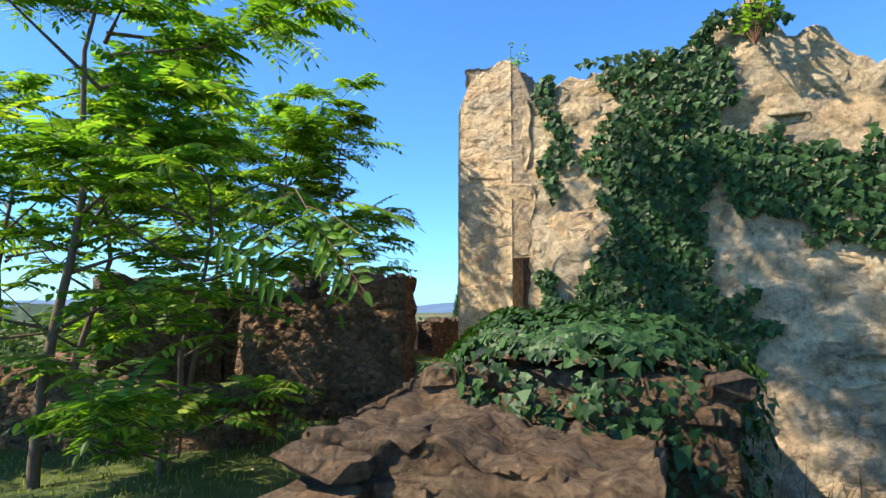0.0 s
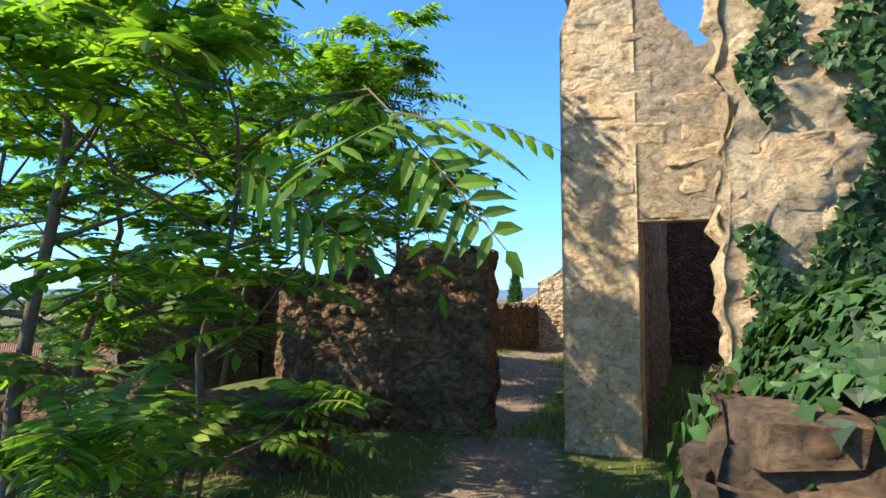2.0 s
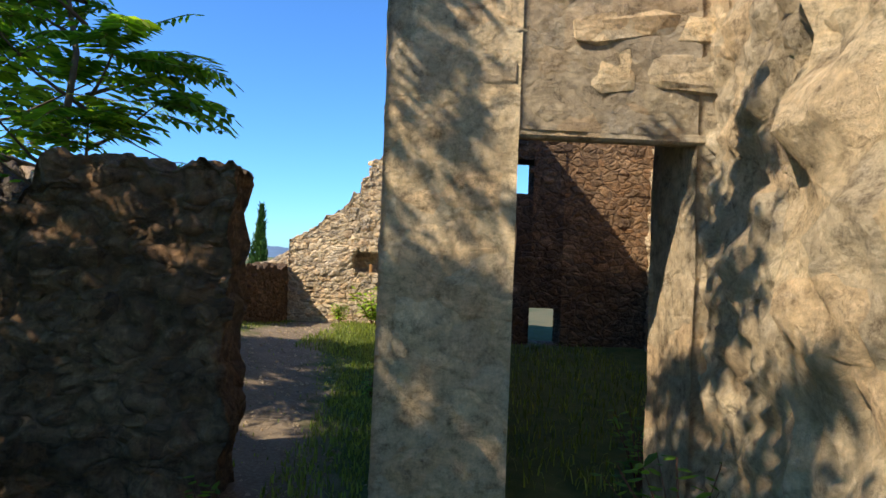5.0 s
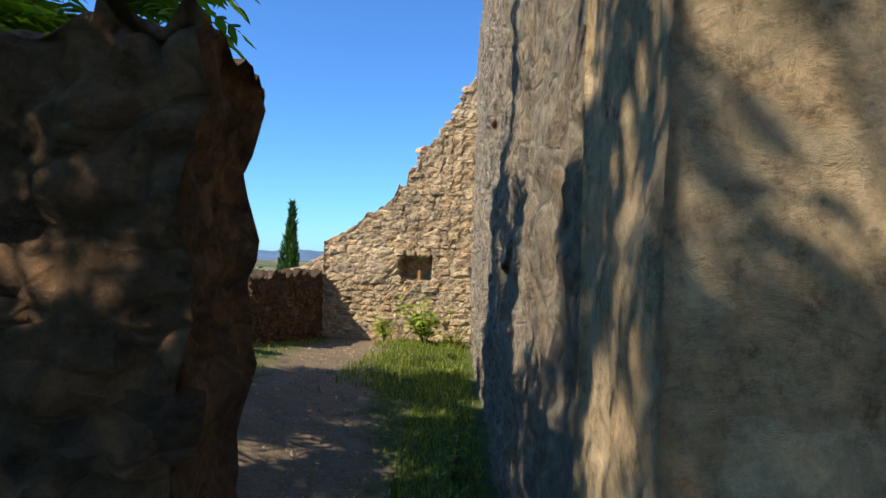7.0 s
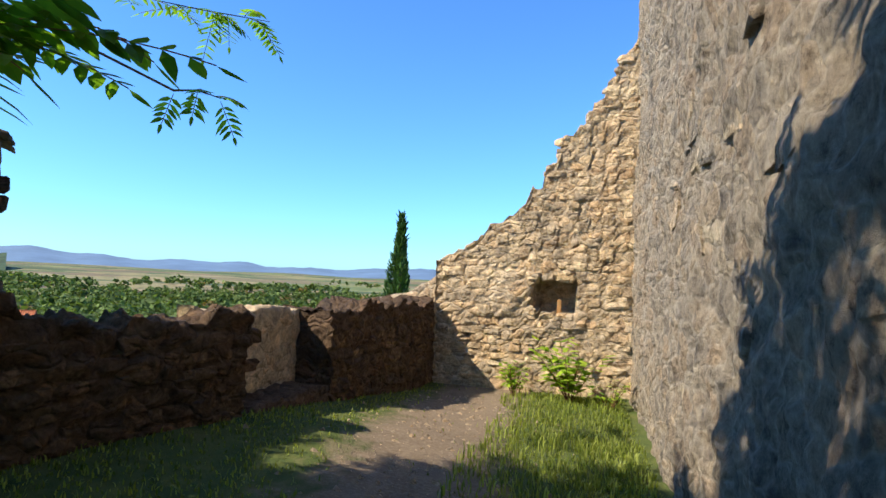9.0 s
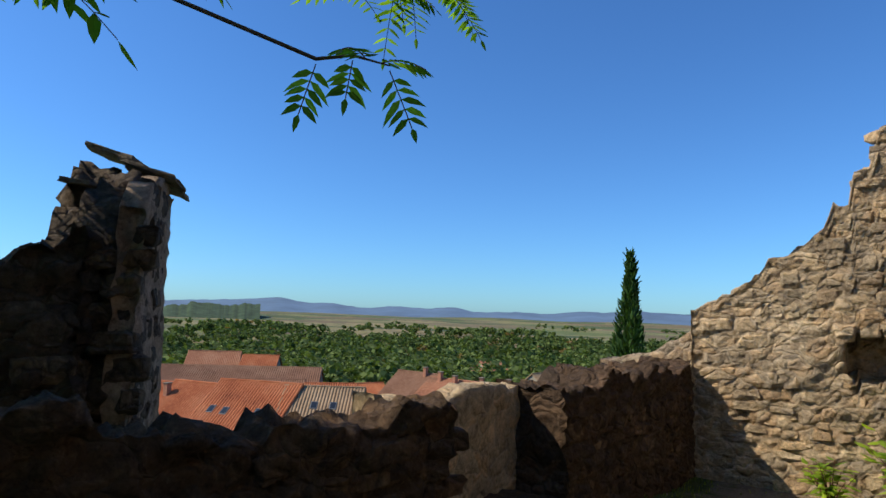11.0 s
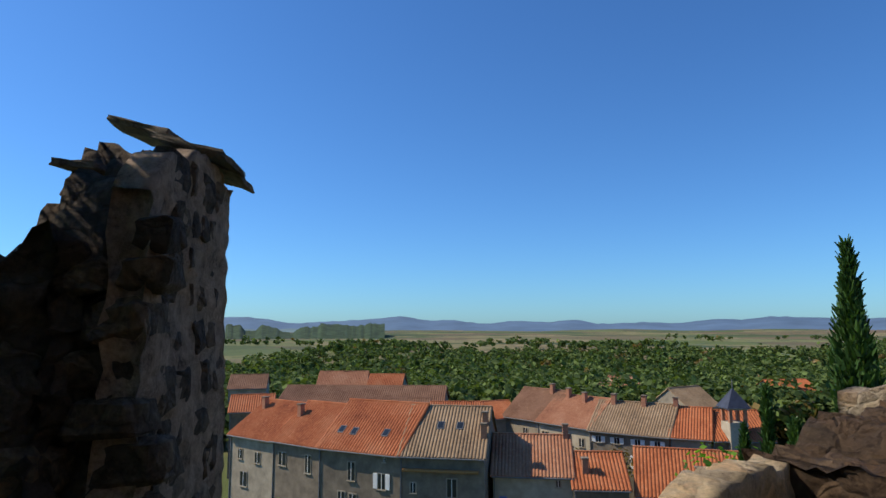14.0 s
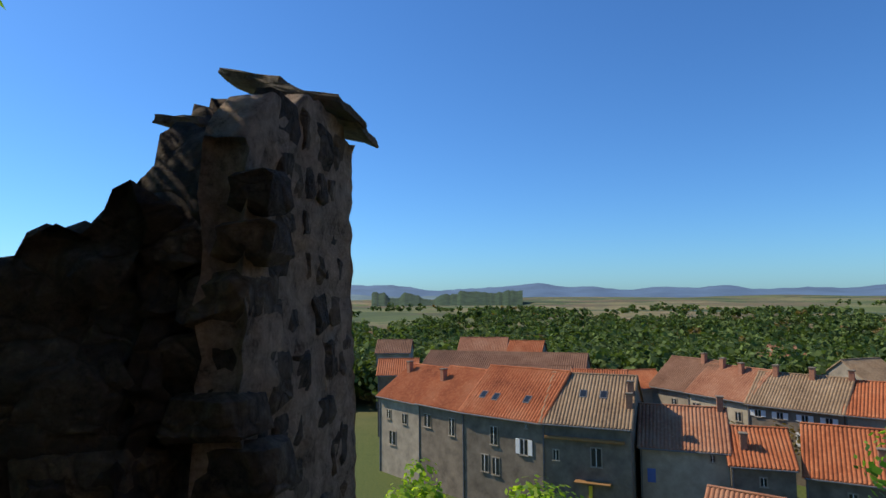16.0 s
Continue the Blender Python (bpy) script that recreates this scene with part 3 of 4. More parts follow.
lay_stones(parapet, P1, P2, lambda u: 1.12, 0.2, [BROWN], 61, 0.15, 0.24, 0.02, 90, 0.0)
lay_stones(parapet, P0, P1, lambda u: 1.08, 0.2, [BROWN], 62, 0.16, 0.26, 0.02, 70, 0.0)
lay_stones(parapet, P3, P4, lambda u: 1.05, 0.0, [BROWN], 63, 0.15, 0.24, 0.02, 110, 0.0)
masonry("outer_stub", (-4.6, 10.9), (-3.4, 10.75), 0.5, interp([(0, 1.15), (0.8, 1.35), (1.2, 1.6)]), -1.5, STEP, parapet, amp=0.04, cell=0.07)

# Remnant of a wall with a slab cap, over the drop.
remnant = wall_thing("wall_remnant", "torn end of a high masonry wall capped with stone slabs, in shade")
RC, RW = Vector((-5.60, 5.36, 0)), Vector((-0.74, 0.673, 0)).normalized()
RO = Vector((RW.y, -RW.x, 0))


def remnant_place(u, o):
    """A plan point u metres along the plastered face from its torn corner and o metres out of it."""
    p = RC + RW * u + RO * o
    return (p.x, p.y)


masonry("wall_body", remnant_place(0.0, 0), remnant_place(1.13, 0), 0.13, interp([(0, 2.22), (0.12, 2.34), (0.5, 2.5), (0.8, 2.54), (1.02, 2.48)]), -7.0, PLASTER, remnant, amp=0.03, cell=0.04, jag=0.04, endjag=0.05, stones=0.012, size=0.16)
masonry("torn_core", remnant_place(0.02, -0.13), remnant_place(1.04, -0.13), 0.26, interp([(0, 1.98), (0.1, 2.12), (0.2, 2.2), (0.26, 2.28), (0.48, 2.34), (0.54, 2.46), (0.75, 2.54), (0.98, 2.56)]), -7.0, DARK, remnant, amp=0.07, cell=0.045, jag=0.1, endjag=0.14, stones=0.08, size=0.15)
masonry("torn_core", remnant_place(0.14, -0.39), remnant_place(1.06, -0.39), 0.22, interp([(0, 1.85), (0.14, 1.98), (0.3, 2.04), (0.34, 2.2), (0.5, 2.26), (0.56, 2.44), (0.74, 2.5), (0.8, 2.66), (0.92, 2.7)]), -7.0, DARK, remnant, amp=0.07, cell=0.045, jag=0.1, endjag=0.14, stones=0.08, size=0.15)
masonry("wall_dark", (-6.75, 3.3), (-5.72, 5.10), 0.6, interp([(0, 1.84), (1.1, 1.83), (1.3, 1.80), (1.6, 1.86), (1.7, 1.9), (1.78, 1.97), (1.92, 2.0), (2.1, 2.08)]), -5.0, DARK, remnant, amp=0.06, cell=0.05, jag=0.07, endjag=0.1, stones=0.06, size=0.22)
masonry("wall_dark", (-7.9, 1.3), (-6.78, 3.26), 0.6, interp([(0, 2.1), (1.2, 2.0), (1.3, 1.88), (2.2, 1.8)]), -5.0, DARK, remnant, amp=0.06, cell=0.07, jag=0.08, endjag=0.1, stones=0.06, size=0.22)
lay_stones(remnant, remnant_place(0.0, 0), remnant_place(1.02, 0), lambda u: 2.44, -0.4, [DARK], 71, 0.17, 0.17, 0.035, 220, 0.006, chance=0.8, u0=0.08, deep=0.1)
lay_stones(remnant, (-6.75, 3.3), (-5.72, 5.10), lambda u: 1.68, 0.0, [DARK], 72, 0.17, 0.24, 0.03, 150, 0.02, deep=0.16)
lay_stones(remnant, remnant_place(0.0, -0.62), remnant_place(0.0, 0.0), interp([(0, 1.75), (0.3, 1.95), (0.62, 2.15)]), 0.0, [DARK], 73, 0.16, 0.2, 0.02, 60, 0.05, deep=0.24)


def slab(corners, thick):
    """One thin roofing slab laid aslant on the wall head; corners as (along, out, height), high side first."""
    bm = box_bm(0, 1, 0, 1, 0, 1)
    bmesh.ops.subdivide_edges(bm, edges=bm.edges[:], cuts=4, use_grid_fill=True)
    c = [Vector((*remnant_place(u, o), z)) for u, o, z in corners]
    for v in bm.verts:
        f, g, h = v.co
        p = c[0].lerp(c[1], f).lerp(c[3].lerp(c[2], f), g) + Vector((0, 0, h * thick))
        v.co = p + Vector((rough(p, 0.02, 3), rough(p * 2, 0.02, 3), rough(p * 3, 0.008, 3)))
    part("slab", bm, SLATE, remnant, "lichened stone roofing slab")


slab([(0.98, -0.6, 2.79), (0.86, -0.26, 2.68), (1.16, -0.2, 2.66), (1.4, -0.55, 2.78)], 0.035)
slab([(0.9, -0.36, 2.69), (0.72, 0.05, 2.545), (0.98, 0.09, 2.50), (1.2, -0.3, 2.66)], 0.03)
slab([(1.0, -0.34, 2.65), (0.94, 0.06, 2.51), (1.17, 0.10, 2.46), (1.3, -0.3, 2.62)], 0.03)
slab([(0.5, -0.6, 2.43), (0.52, -0.44, 2.42), (0.8, -0.42, 2.44), (0.8, -0.62, 2.46)], 0.03)


# ---- backdrop of hills ----
def hills(name, dist, a0, a1, base, height, seed, mat, label):
    verts, faces, n = [], [], 160
    for i in range(n + 1):
        an = radians(a0 + (a1 - a0) * i / n)
        h = base + height * max(0.0, 0.45 + 0.6 * noise.noise(Vector((i * 0.045, seed, 0))) + 0.2 * noise.noise(Vector((i * 0.16, seed, 4))) + 0.06 * noise.noise(Vector((i * 0.7, seed, 4))))
        for rr, z in ((dist - 0.16 * dist, -30), (dist, h), (dist + 200, -30)):
            verts.append((-math.sin(an) * rr, math.cos(an) * rr, z))
    for i in range(n):
        for k in range(2):
            j = i * 3 + k
            faces.append((j, j + 3, j + 4, j + 1))
    tagged(link(name, verts, faces, mat, smooth=True), label, "hills", kind="structure")


# Distance haze is mixed into the base colours of these two hill ranges.
HAZE_BLUE = plain("hazy_blue_hill", (0.10, 0.16, 0.24), 1.0, scale=0.004, vary=0.2)
HAZE_GREEN = plain("hazy_green_hill", (0.13, 0.19, 0.20), 1.0, scale=0.006, vary=0.3)
hills("backdrop_far_hills", 4400, 5, 95, 0, 120, 3.3, HAZE_BLUE, "long hazy blue hills on the horizon")
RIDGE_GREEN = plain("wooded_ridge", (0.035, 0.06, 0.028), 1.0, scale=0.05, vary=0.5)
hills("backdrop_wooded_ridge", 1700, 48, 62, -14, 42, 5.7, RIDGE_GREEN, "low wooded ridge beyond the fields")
hills("backdrop_near_hills", 3600, 48, 110, -30, 75, 8.1, HAZE_GREEN, "hazy green wooded hills")


# ---- plants in the ruin ----
def ailanthus(name, base, height, crown, fronds, seed, label, lean=(0, 0), mat=LEAF, stems=5, leaf=0.13, flen=0.6, low=0.3):
    """A young tree of heaven: slim trunk, limbs that fork upward and long compound leaves."""
    r = random.Random(seed)
    root = tagged(empty(name, base), label, "tree", group="trees of heaven by the wall")
    wv, wf, lv, lf, sv, sf, yv, yf = [], [], [], [], [], [], [], []
    trunk = [Vector((lean[0] * f + 0.35 * noise.noise(Vector((f * 3, seed * 1.37, 0))), lean[1] * f + 0.35 * noise.noise(Vector((seed * 1.71, f * 3, 0))), height * f * 0.9)) for f in np.linspace(-0.05, 1, 10)]
    tube(wv, wf, trunk, [0.034 * (1.08 - f) * height / 4 + 0.006 for f in np.linspace(0, 1, 10)])
    tips = []
    for k in range(stems * 3):
        f = r.uniform(low, 0.98)
        p = trunk[0].lerp(trunk[-1], f)
        an = r.uniform(0, 2 * math.pi)
        reach = crown * r.uniform(0.45, 1.0) * (1.1 - 0.5 * abs(f - 0.6))
        q = p + Vector((math.cos(an) * reach, math.sin(an) * reach, reach * r.uniform(0.25, 0.7)))
        mid = p.lerp(q, 0.5) - Vector((0, 0, 0.08 * reach))
        tube(wv, wf, [p, mid, q], [0.016 * height / 4, 0.011, 0.005], 5)
        tips += [(mid, (q - p)), (p.lerp(q, 0.75), (q - p)), (q, (q - p)), (q, (q - p))]
    tips += [(trunk[-1], Vector((0, 0, 1)))] * 3
    for k in range(fronds):
        p, d = r.choice(tips)
        an = r.uniform(0, 2 * math.pi)
        way = (d.normalized() * 0.55 + Vector((math.cos(an), math.sin(an), r.uniform(-0.1, 0.6)))).normalized()
        yellow = r.random() < 0.16
        frond(yv if yellow else lv, yf if yellow else lf, sv, sf, p, way, flen * r.uniform(0.65, 1.25), r, r.randint(7, 11), leaf * r.uniform(0.8, 1.2), leaf * 0.36)
    link("trunk", wv, wf, BARK, root, "slim reddish brown trunk and limbs", True)
    tagged(link("crown", lv, lf, mat, root, "long green compound leaves"), kind="stuff")
    tagged(link("stalkwork", sv, sf, TWIG, root), kind="stuff")
    if yv:
        link("yellow_leaves", yv, yf, LEAF_Y, root, "yellowing compound leaves")
    return root


ailanthus("tree_of_heaven", (-4.9, 1.9, -0.3), 5.8, 1.8, 420, 3, "tall tree of heaven with long pinnate leaves behind the wall", (0.3, 0.2))
ailanthus("tree_of_heaven", (-3.1, 1.9, -0.1), 5.2, 1.1, 240, 8, "tree of heaven with yellowing top behind the wall", (-0.3, 0.1), low=0.38)
ailanthus("tree_of_heaven", (-3.9, -2.9, -0.4), 6.3, 2.0, 480, 5, "dense leafy tree of heaven beside the low wall", (0.5, 0.2), low=0.32)
ailanthus("tree_of_heaven", (-2.6, -2.5, -0.3), 3.5, 1.2, 280, 6, "young tree of heaven leaning over the path", (0.4, -0.3), low=0.15)
ailanthus("tree_of_heaven", (-6.6, -1.4, -0.8), 5.8, 2.4, 420, 7, "broad tree of heaven beyond the low wall", (0, 0), low=0.1)
ailanthus("tree_of_heaven", (-5.3, -1.3, -0.6), 5.6, 1.8, 420, 17, "dense young tree of heaven over the low wall", (0.2, 0.1), low=0.3)
# Crown leaned and filled out, outside the terrace views, to shade the path.
ailanthus("tree_of_heaven", (-7.2, 2.4, -2.5), 7.8, 2.2, 560, 9, "tree of heaven on the slope below the ruin, its crown placed to shade the terrace", (1.2, 0.5), low=0.7)
# Unseen tree, added to throw dapples on the ivy wall and ledge.
ailanthus("tree_of_heaven", (-1.5, -8.0, -0.2), 7.2, 2.6, 250, 12, "unseen tree of heaven added to shade the start of the path", (2.2, 2.6), low=0.72)
# Added beyond the left edge of view to shade the low wall and grass.
ailanthus("tree_of_heaven", (-7.2, -5.2, -0.6), 6.8, 2.8, 600, 13, "large tree of heaven added out of view for dappled shade", (0.2, 0.4), low=0.35)


def branch(name, label, points, fronds, seed, flen, leaf, thick=0.012, pairs=8):
    """A limb reaching in from a tree, with compound leaves along it."""
    r = random.Random(seed)
    root = tagged(empty(name, points[0]), label, "branch")
    o = Vector(points[0])
    pts = [Vector(p) - o for p in points]
    wv, wf, lv, lf, sv, sf = [], [], [], [], [], []
    tube(wv, wf, pts, [thick * (1 - 0.75 * k / (len(pts) - 1)) for k in range(len(pts))], 6)
    for k in range(fronds):
        f = r.uniform(0.25, 1.0) * (len(pts) - 1)
        i = min(int(f), len(pts) - 2)
        p = pts[i].lerp(pts[i + 1], f - i)
        an = r.uniform(0, 2 * math.pi)
        way = (pts[i + 1] - pts[i]).normalized() * 0.6 + Vector((math.cos(an), math.sin(an), r.uniform(-0.5, 0.3)))
        frond(lv, lf, sv, sf, p, way, flen * r.uniform(0.7, 1.2), r, pairs, leaf, leaf * 0.32)
    link("limb", wv, wf, BARK, root, "thin dark limb", True)
    link("leaves", lv, lf, LEAF, root, "green compound leaves")
    tagged(link("stalkwork", sv, sf, TWIG, root), kind="stuff")
    return root


branch("overhanging_branch", "tree branch with pinnate leaves hanging over the parapet", [(-5.2, 2.4, 3.05), (-5.0, 3.9, 3.2), (-4.75, 5.0, 3.35), (-4.4, 5.9, 3.55), (-4.0, 6.3, 3.6)], 26, 21, 0.36, 0.085)


def big_frond(start, way, length, pairs, leaf, seed, name="compound_leaf", label="large green compound leaf hanging by the path", side=None, sag=None):
    r = random.Random(seed)
    lv, lf, sv, sf = [], [], [], []
    root = tagged(empty(name, start), label, "leaf")
    frond(lv, lf, sv, sf, Vector((0, 0, 0)), Vector(way), length, r, pairs, leaf, leaf * 0.36, side, sag)
    tagged(link("foliage", lv, lf, LEAF, root), kind="stuff")
    link("stalk", sv, sf, TWIG, root)


branch("overhanging_branch", "thin leafy branch reaching over the viewpoint", [(-5.0, 3.9, 3.2), (-4.4, 4.35, 2.85), (-3.715, 4.77, 2.528), (-3.617, 4.85, 2.552), (-3.518, 4.938, 2.528)], 2, 23, 0.25, 0.06)
big_frond((-3.518, 4.938, 2.508), (0.25, 0.36, -0.899), 0.21, 6, 0.065, 50, label="green compound leaf hanging from the branch over the parapet", side=Vector((0.722, 0.548, 0.421)), sag=0.03)
big_frond((-3.715, 4.77, 2.508), (-0.293, -0.095, -0.951), 0.18, 6, 0.065, 51, label="green compound leaf hanging from the branch over the parapet", side=Vector((0.706, 0.649, -0.282)), sag=0.03)
big_frond((-3.617, 4.85, 2.532), (-0.187, 0.001, -0.982), 0.13, 6, 0.065, 52, label="green compound leaf hanging from the branch over the parapet", side=Vector((0.741, 0.656, -0.14)), sag=0.03)
branch("path_branch", "leafy branch of a young tree reaching over the path", [(-2.3, -2.6, 2.3), (-1.5, -2.9, 2.5), (-0.9, -3.3, 2.35), (-0.57, -3.58, 2.06)], 12, 31, 0.7, 0.14)
big_frond((-0.561, -3.594, 2.042), (0.678, -0.046, -0.734), 0.60, 8, 0.15, 33, side=Vector((0.731, 0.148, 0.666)), sag=0.06)
big_frond((-1.355, -3.638, 1.991), (0.808, 0.235, -0.54), 0.69, 9, 0.15, 34, side=Vector((0.396, 0.065, 0.916)), sag=0.08)
big_frond((-0.9, -2.9, 2.3), (0.9, 0.1, 0.1), 0.8, 9, 0.13, 35)
for k, (x, y, z, a) in enumerate(((0.46, -3.5, 0.15, 2.6), (0.50, -3.45, 0.2, 1.6), (0.42, -3.6, 0.2, 3.6), (0.52, -3.4, 0.25, 0.6), (0.45, -3.5, 0.3, 4.6), (0.48, -3.35, 0.3, 5.4))):
    big_frond((x, y, z), (math.cos(a) * 0.55, math.sin(a) * 0.55, 0.9), 0.75, 10, 0.085, 40 + k, "sapling_leaf", "bright green compound leaf of a sapling by the ledge")


def scatter_leaves(name, label, places, mat, size, seed, category, kind="stuff", flat=0.5):
    """Many small five-pointed leaves at (place, normal)."""
    r = random.Random(seed)
    verts, faces = [], []
    for p, n in places:
        s = size * r.uniform(0.55, 1.35)
        n = (n + Vector((r.uniform(-flat, flat), r.uniform(-flat, flat), r.uniform(-flat, flat) + 0.15))).normalized()
        d = (Vector((0, 0, -1)) + Vector((r.uniform(-0.6, 0.6), r.uniform(-0.6, 0.6), 0)))
        d = (d - n * d.dot(n)).normalized()
        e = n.cross(d)
        i = len(verts)
        c = p + n * r.uniform(0.0, 0.03)
        verts += [c - d * s * 0.4, c + e * s * 0.55 - d * s * 0.25 + n * s * 0.08, c + e * s * 0.3 + d * s * 0.12, c + d * s * 0.62 - n * s * 0.1, c - e * s * 0.3 + d * s * 0.12, c - e * s * 0.55 - d * s * 0.25 + n * s * 0.08, c]
        faces += [(i + 6, i, i + 1, i + 2), (i + 6, i + 2, i + 3), (i + 6, i + 3, i + 4), (i + 6, i + 4, i + 5, i)]
    return tagged(link(name, verts, faces, mat), label, category, kind=kind)


def ivy_on_wall():
    r = random.Random(5)
    out = []
    a, b = Vector((0.62, -2.1, 0)), Vector((6.2, -2.35, 0))
    way = (b - a).normalized()
    n = Vector((way.y, -way.x, 0))
    while len(out) < 13000:
        u, z = r.uniform(-0.05, 4.5), r.uniform(0.1, 3.75)
        centre = 1.0 + 0.22 * (2.0 - z) * -0.35
        m = max(0.0, 1.0 - abs(u - centre) / (0.95 + 0.25 * math.sin(z * 2)))
        m = max(m, 0.52 - abs(u - 0.2) * 1.6, (0.9 - abs(z - 2.35 + 0.25 * (u - 2)) * 1.3) if u > 1.5 else 0, (0.9 - abs(u - 3.2) * 0.8 - max(0, 0.6 - z)) if z < 2.4 else 0)
        m += 0.55 * noise.noise(Vector((u * 1.7, z * 1.7, 3))) + 0.3 * noise.noise(Vector((u * 5, z * 5, 9)))
        if m > 0.42 and z < ivy_top(max(0, u)) + 0.06:
            p = a + way * u + Vector((0, 0, z))
            out.append((p + n * (0.03 + 0.09 * max(0, m - 0.3) * r.random() + rough(p, 0.07)), n))
    return out


scatter_leaves("ivy", "dark glossy ivy climbing the broken wall", ivy_on_wall(), IVY, 0.058, 6, "ivy")


def ivy_mound():
    r = random.Random(9)
    out = []
    for _ in range(7500):
        an, f = r.uniform(0, 2 * math.pi), math.sqrt(r.random())
        x, y = 1.25 + 0.85 * f * math.cos(an), -3.98 + 0.66 * f * math.sin(an)
        z = 1.12 + 0.32 * (1 - f * f) + 0.12 * noise.noise(Vector((x * 3, y * 3, 0))) - (0.75 * r.random() if f > 0.8 else 0)
        nrm = Vector((math.cos(an) * f, math.sin(an) * f, 1.2 - f)).normalized()
        out.append((Vector((x, y, z)), nrm))
    return out


scatter_leaves("ivy_mound", "mound of ivy spilling over the broken wall top", ivy_mound(), IVY, 0.052, 10, "ivy")
masonry("wall_core", (0.75, -3.1), (1.95, -3.1), -0.0 + 1.2, lambda u: 1.05, -0.3, DARK, ledge, amp=0.05, cell=0.1)


def grass(name, label, count, area, seed, height, mat=GRASS, keep=None):
    r = random.Random(seed)
    verts, faces, tries = [], [], 0
    while len(faces) < count * 2 and tries < count * 30:
        tries += 1
        x, y = r.uniform(area[0], area[1]), r.uniform(area[2], area[3])
        if keep and not keep(x, y, r):
            continue
        z, h = ground_z(x, y) - 0.01, height * r.uniform(0.4, 1.4)
        an, bend, w = r.uniform(0, 6.28), r.uniform(0.1, 0.7), 0.004 + 0.004 * r.random()
        d, s = Vector((math.cos(an), math.sin(an), 0)), Vector((-math.sin(an), math.cos(an), 0))
        p = Vector((x, y, z))
        q, t = p + Vector((0, 0, h * 0.6)) + d * h * bend * 0.3, p + Vector((0, 0, h * (1 - 0.3 * bend))) + d * h * bend
        i = len(verts)
        verts += [p + s * w, p - s * w, q + s * w * 0.8, q - s * w * 0.8, t]
        faces += [(i, i + 1, i + 3, i + 2), (i + 2, i + 3, i + 4)]
    return tagged(link(name, verts, faces, mat), label, "grass", kind="stuff")


def off_path(x, y, r):
    d = abs(x - PATH_LINE(y)) / 0.85
    return r.random() < min(1.0, max(0.02, (d - 0.55) * 1.6)) * (0.35 + 0.9 * max(0, 0.5 + noise.noise(Vector((x * 1.2, y * 1.2, 5)))))


grass("terrace_grass", "short green grass along the foot of the grey wall", 15000, (-4.4, -0.75, 0.8, 10.4), 71, 0.045, keep=off_path)
grass("tall_grass", "taller unmown grass tufts near the sunlit wall", 3500, (-3.0, -0.8, 5.5, 10.3), 72, 0.10, keep=lambda x, y, r: x > -2.2 + 0.25 * noise.noise(Vector((x, y, 1))))
grass("wall_foot_grass", "grass at the foot of the flank wall", 3500, (-1.35, -0.75, 0.2, 8.0), 73, 0.08)
grass("start_grass", "rough grass and weeds beside the first stretch of path", 7000, (-6.0, 1.3, -8.5, 0.15), 74, 0.07, keep=off_path)
grass("door_grass", "shaded grass inside the doorway", 2500, (-0.0, 2.6, 0.7, 7.5), 75, 0.12)
grass("dry_grass", "dry brown stems below the ivy wall", 700, (1.1, 3.6, -4.2, -2.5), 76, 0.5, DRY)


def weed(name, label, place, count, seed, size, height, mat=LEAF_Y):
    """A leafy weed: upright stems with broad leaves."""
    r = random.Random(seed)
    root = tagged(empty(name, place), label, "plant")
    lv, lf, sv, sf = [], [], [], []
    for k in range(count):
        an = r.uniform(0, 6.28)
        tip = Vector((math.cos(an), math.sin(an), 0)) * height * r.uniform(0.1, 0.6) + Vector((0, 0, height * r.uniform(0.5, 1.0)))
        tube(sv, sf, [Vector((0, 0, -0.03)), tip * 0.5 + Vector((0, 0, 0.03)), tip], [0.005, 0.004, 0.002], 4)
        for j in range(9):
            f = 0.3 + 0.7 * j / 8
            a2 = r.uniform(0, 6.28)
            w = Vector((math.cos(a2), math.sin(a2), r.uniform(-0.1, 0.6))).normalized()
            leaflet(lv, lf, tip * f, w, w.cross(Vector((0, 0, 1))).normalized(), size * r.uniform(0.6, 1.2), size * 0.42, r.uniform(0, 0.4))
    link("leaves", lv, lf, mat, root)
    tagged(link("stemwork", sv, sf, TWIG, root), kind="stuff")


weed("leafy_weed", "bright green leafy sapling at the foot of the sunlit wall", (-1.45, 9.8, 0.0), 24, 81, 0.19, 0.85)
weed("leafy_weed", "small leafy weed near the wall foot", (-2.2, 10.0, 0.0), 14, 82, 0.13, 0.45)
weed("leafy_weed", "yellow-green weed beside the wall", (-0.95, 9.6, 0.0), 7, 83, 0.1, 0.5)
weed("leafy_weed", "green weed at the doorway jamb", (0.75, -0.35, 0.0), 12, 84, 0.1, 0.65, LEAF)
weed("leafy_weed", "green weed just inside the doorway", (1.0, 0.9, 0.0), 10, 85, 0.1, 0.6, LEAF)
weed("leafy_weed", "dark weed at the corner of the rubble wall", (-1.45, 0.0, 0.0), 6, 86, 0.07, 0.3, LEAF)
weed("leafy_weed", "low weed at the foot of the grey wall", (-0.95, 3.2, 0.0), 8, 87, 0.08, 0.35, LEAF)
weed("wall_plant", "small green plant on the broken wall top", (2.35, -2.4, 3.4), 10, 88, 0.09, 0.6, LEAF)
weed("wall_plant", "sprig growing on top of the pier", (-0.05, 0.3, 4.45), 4, 89, 0.09, 0.4, LEAF)


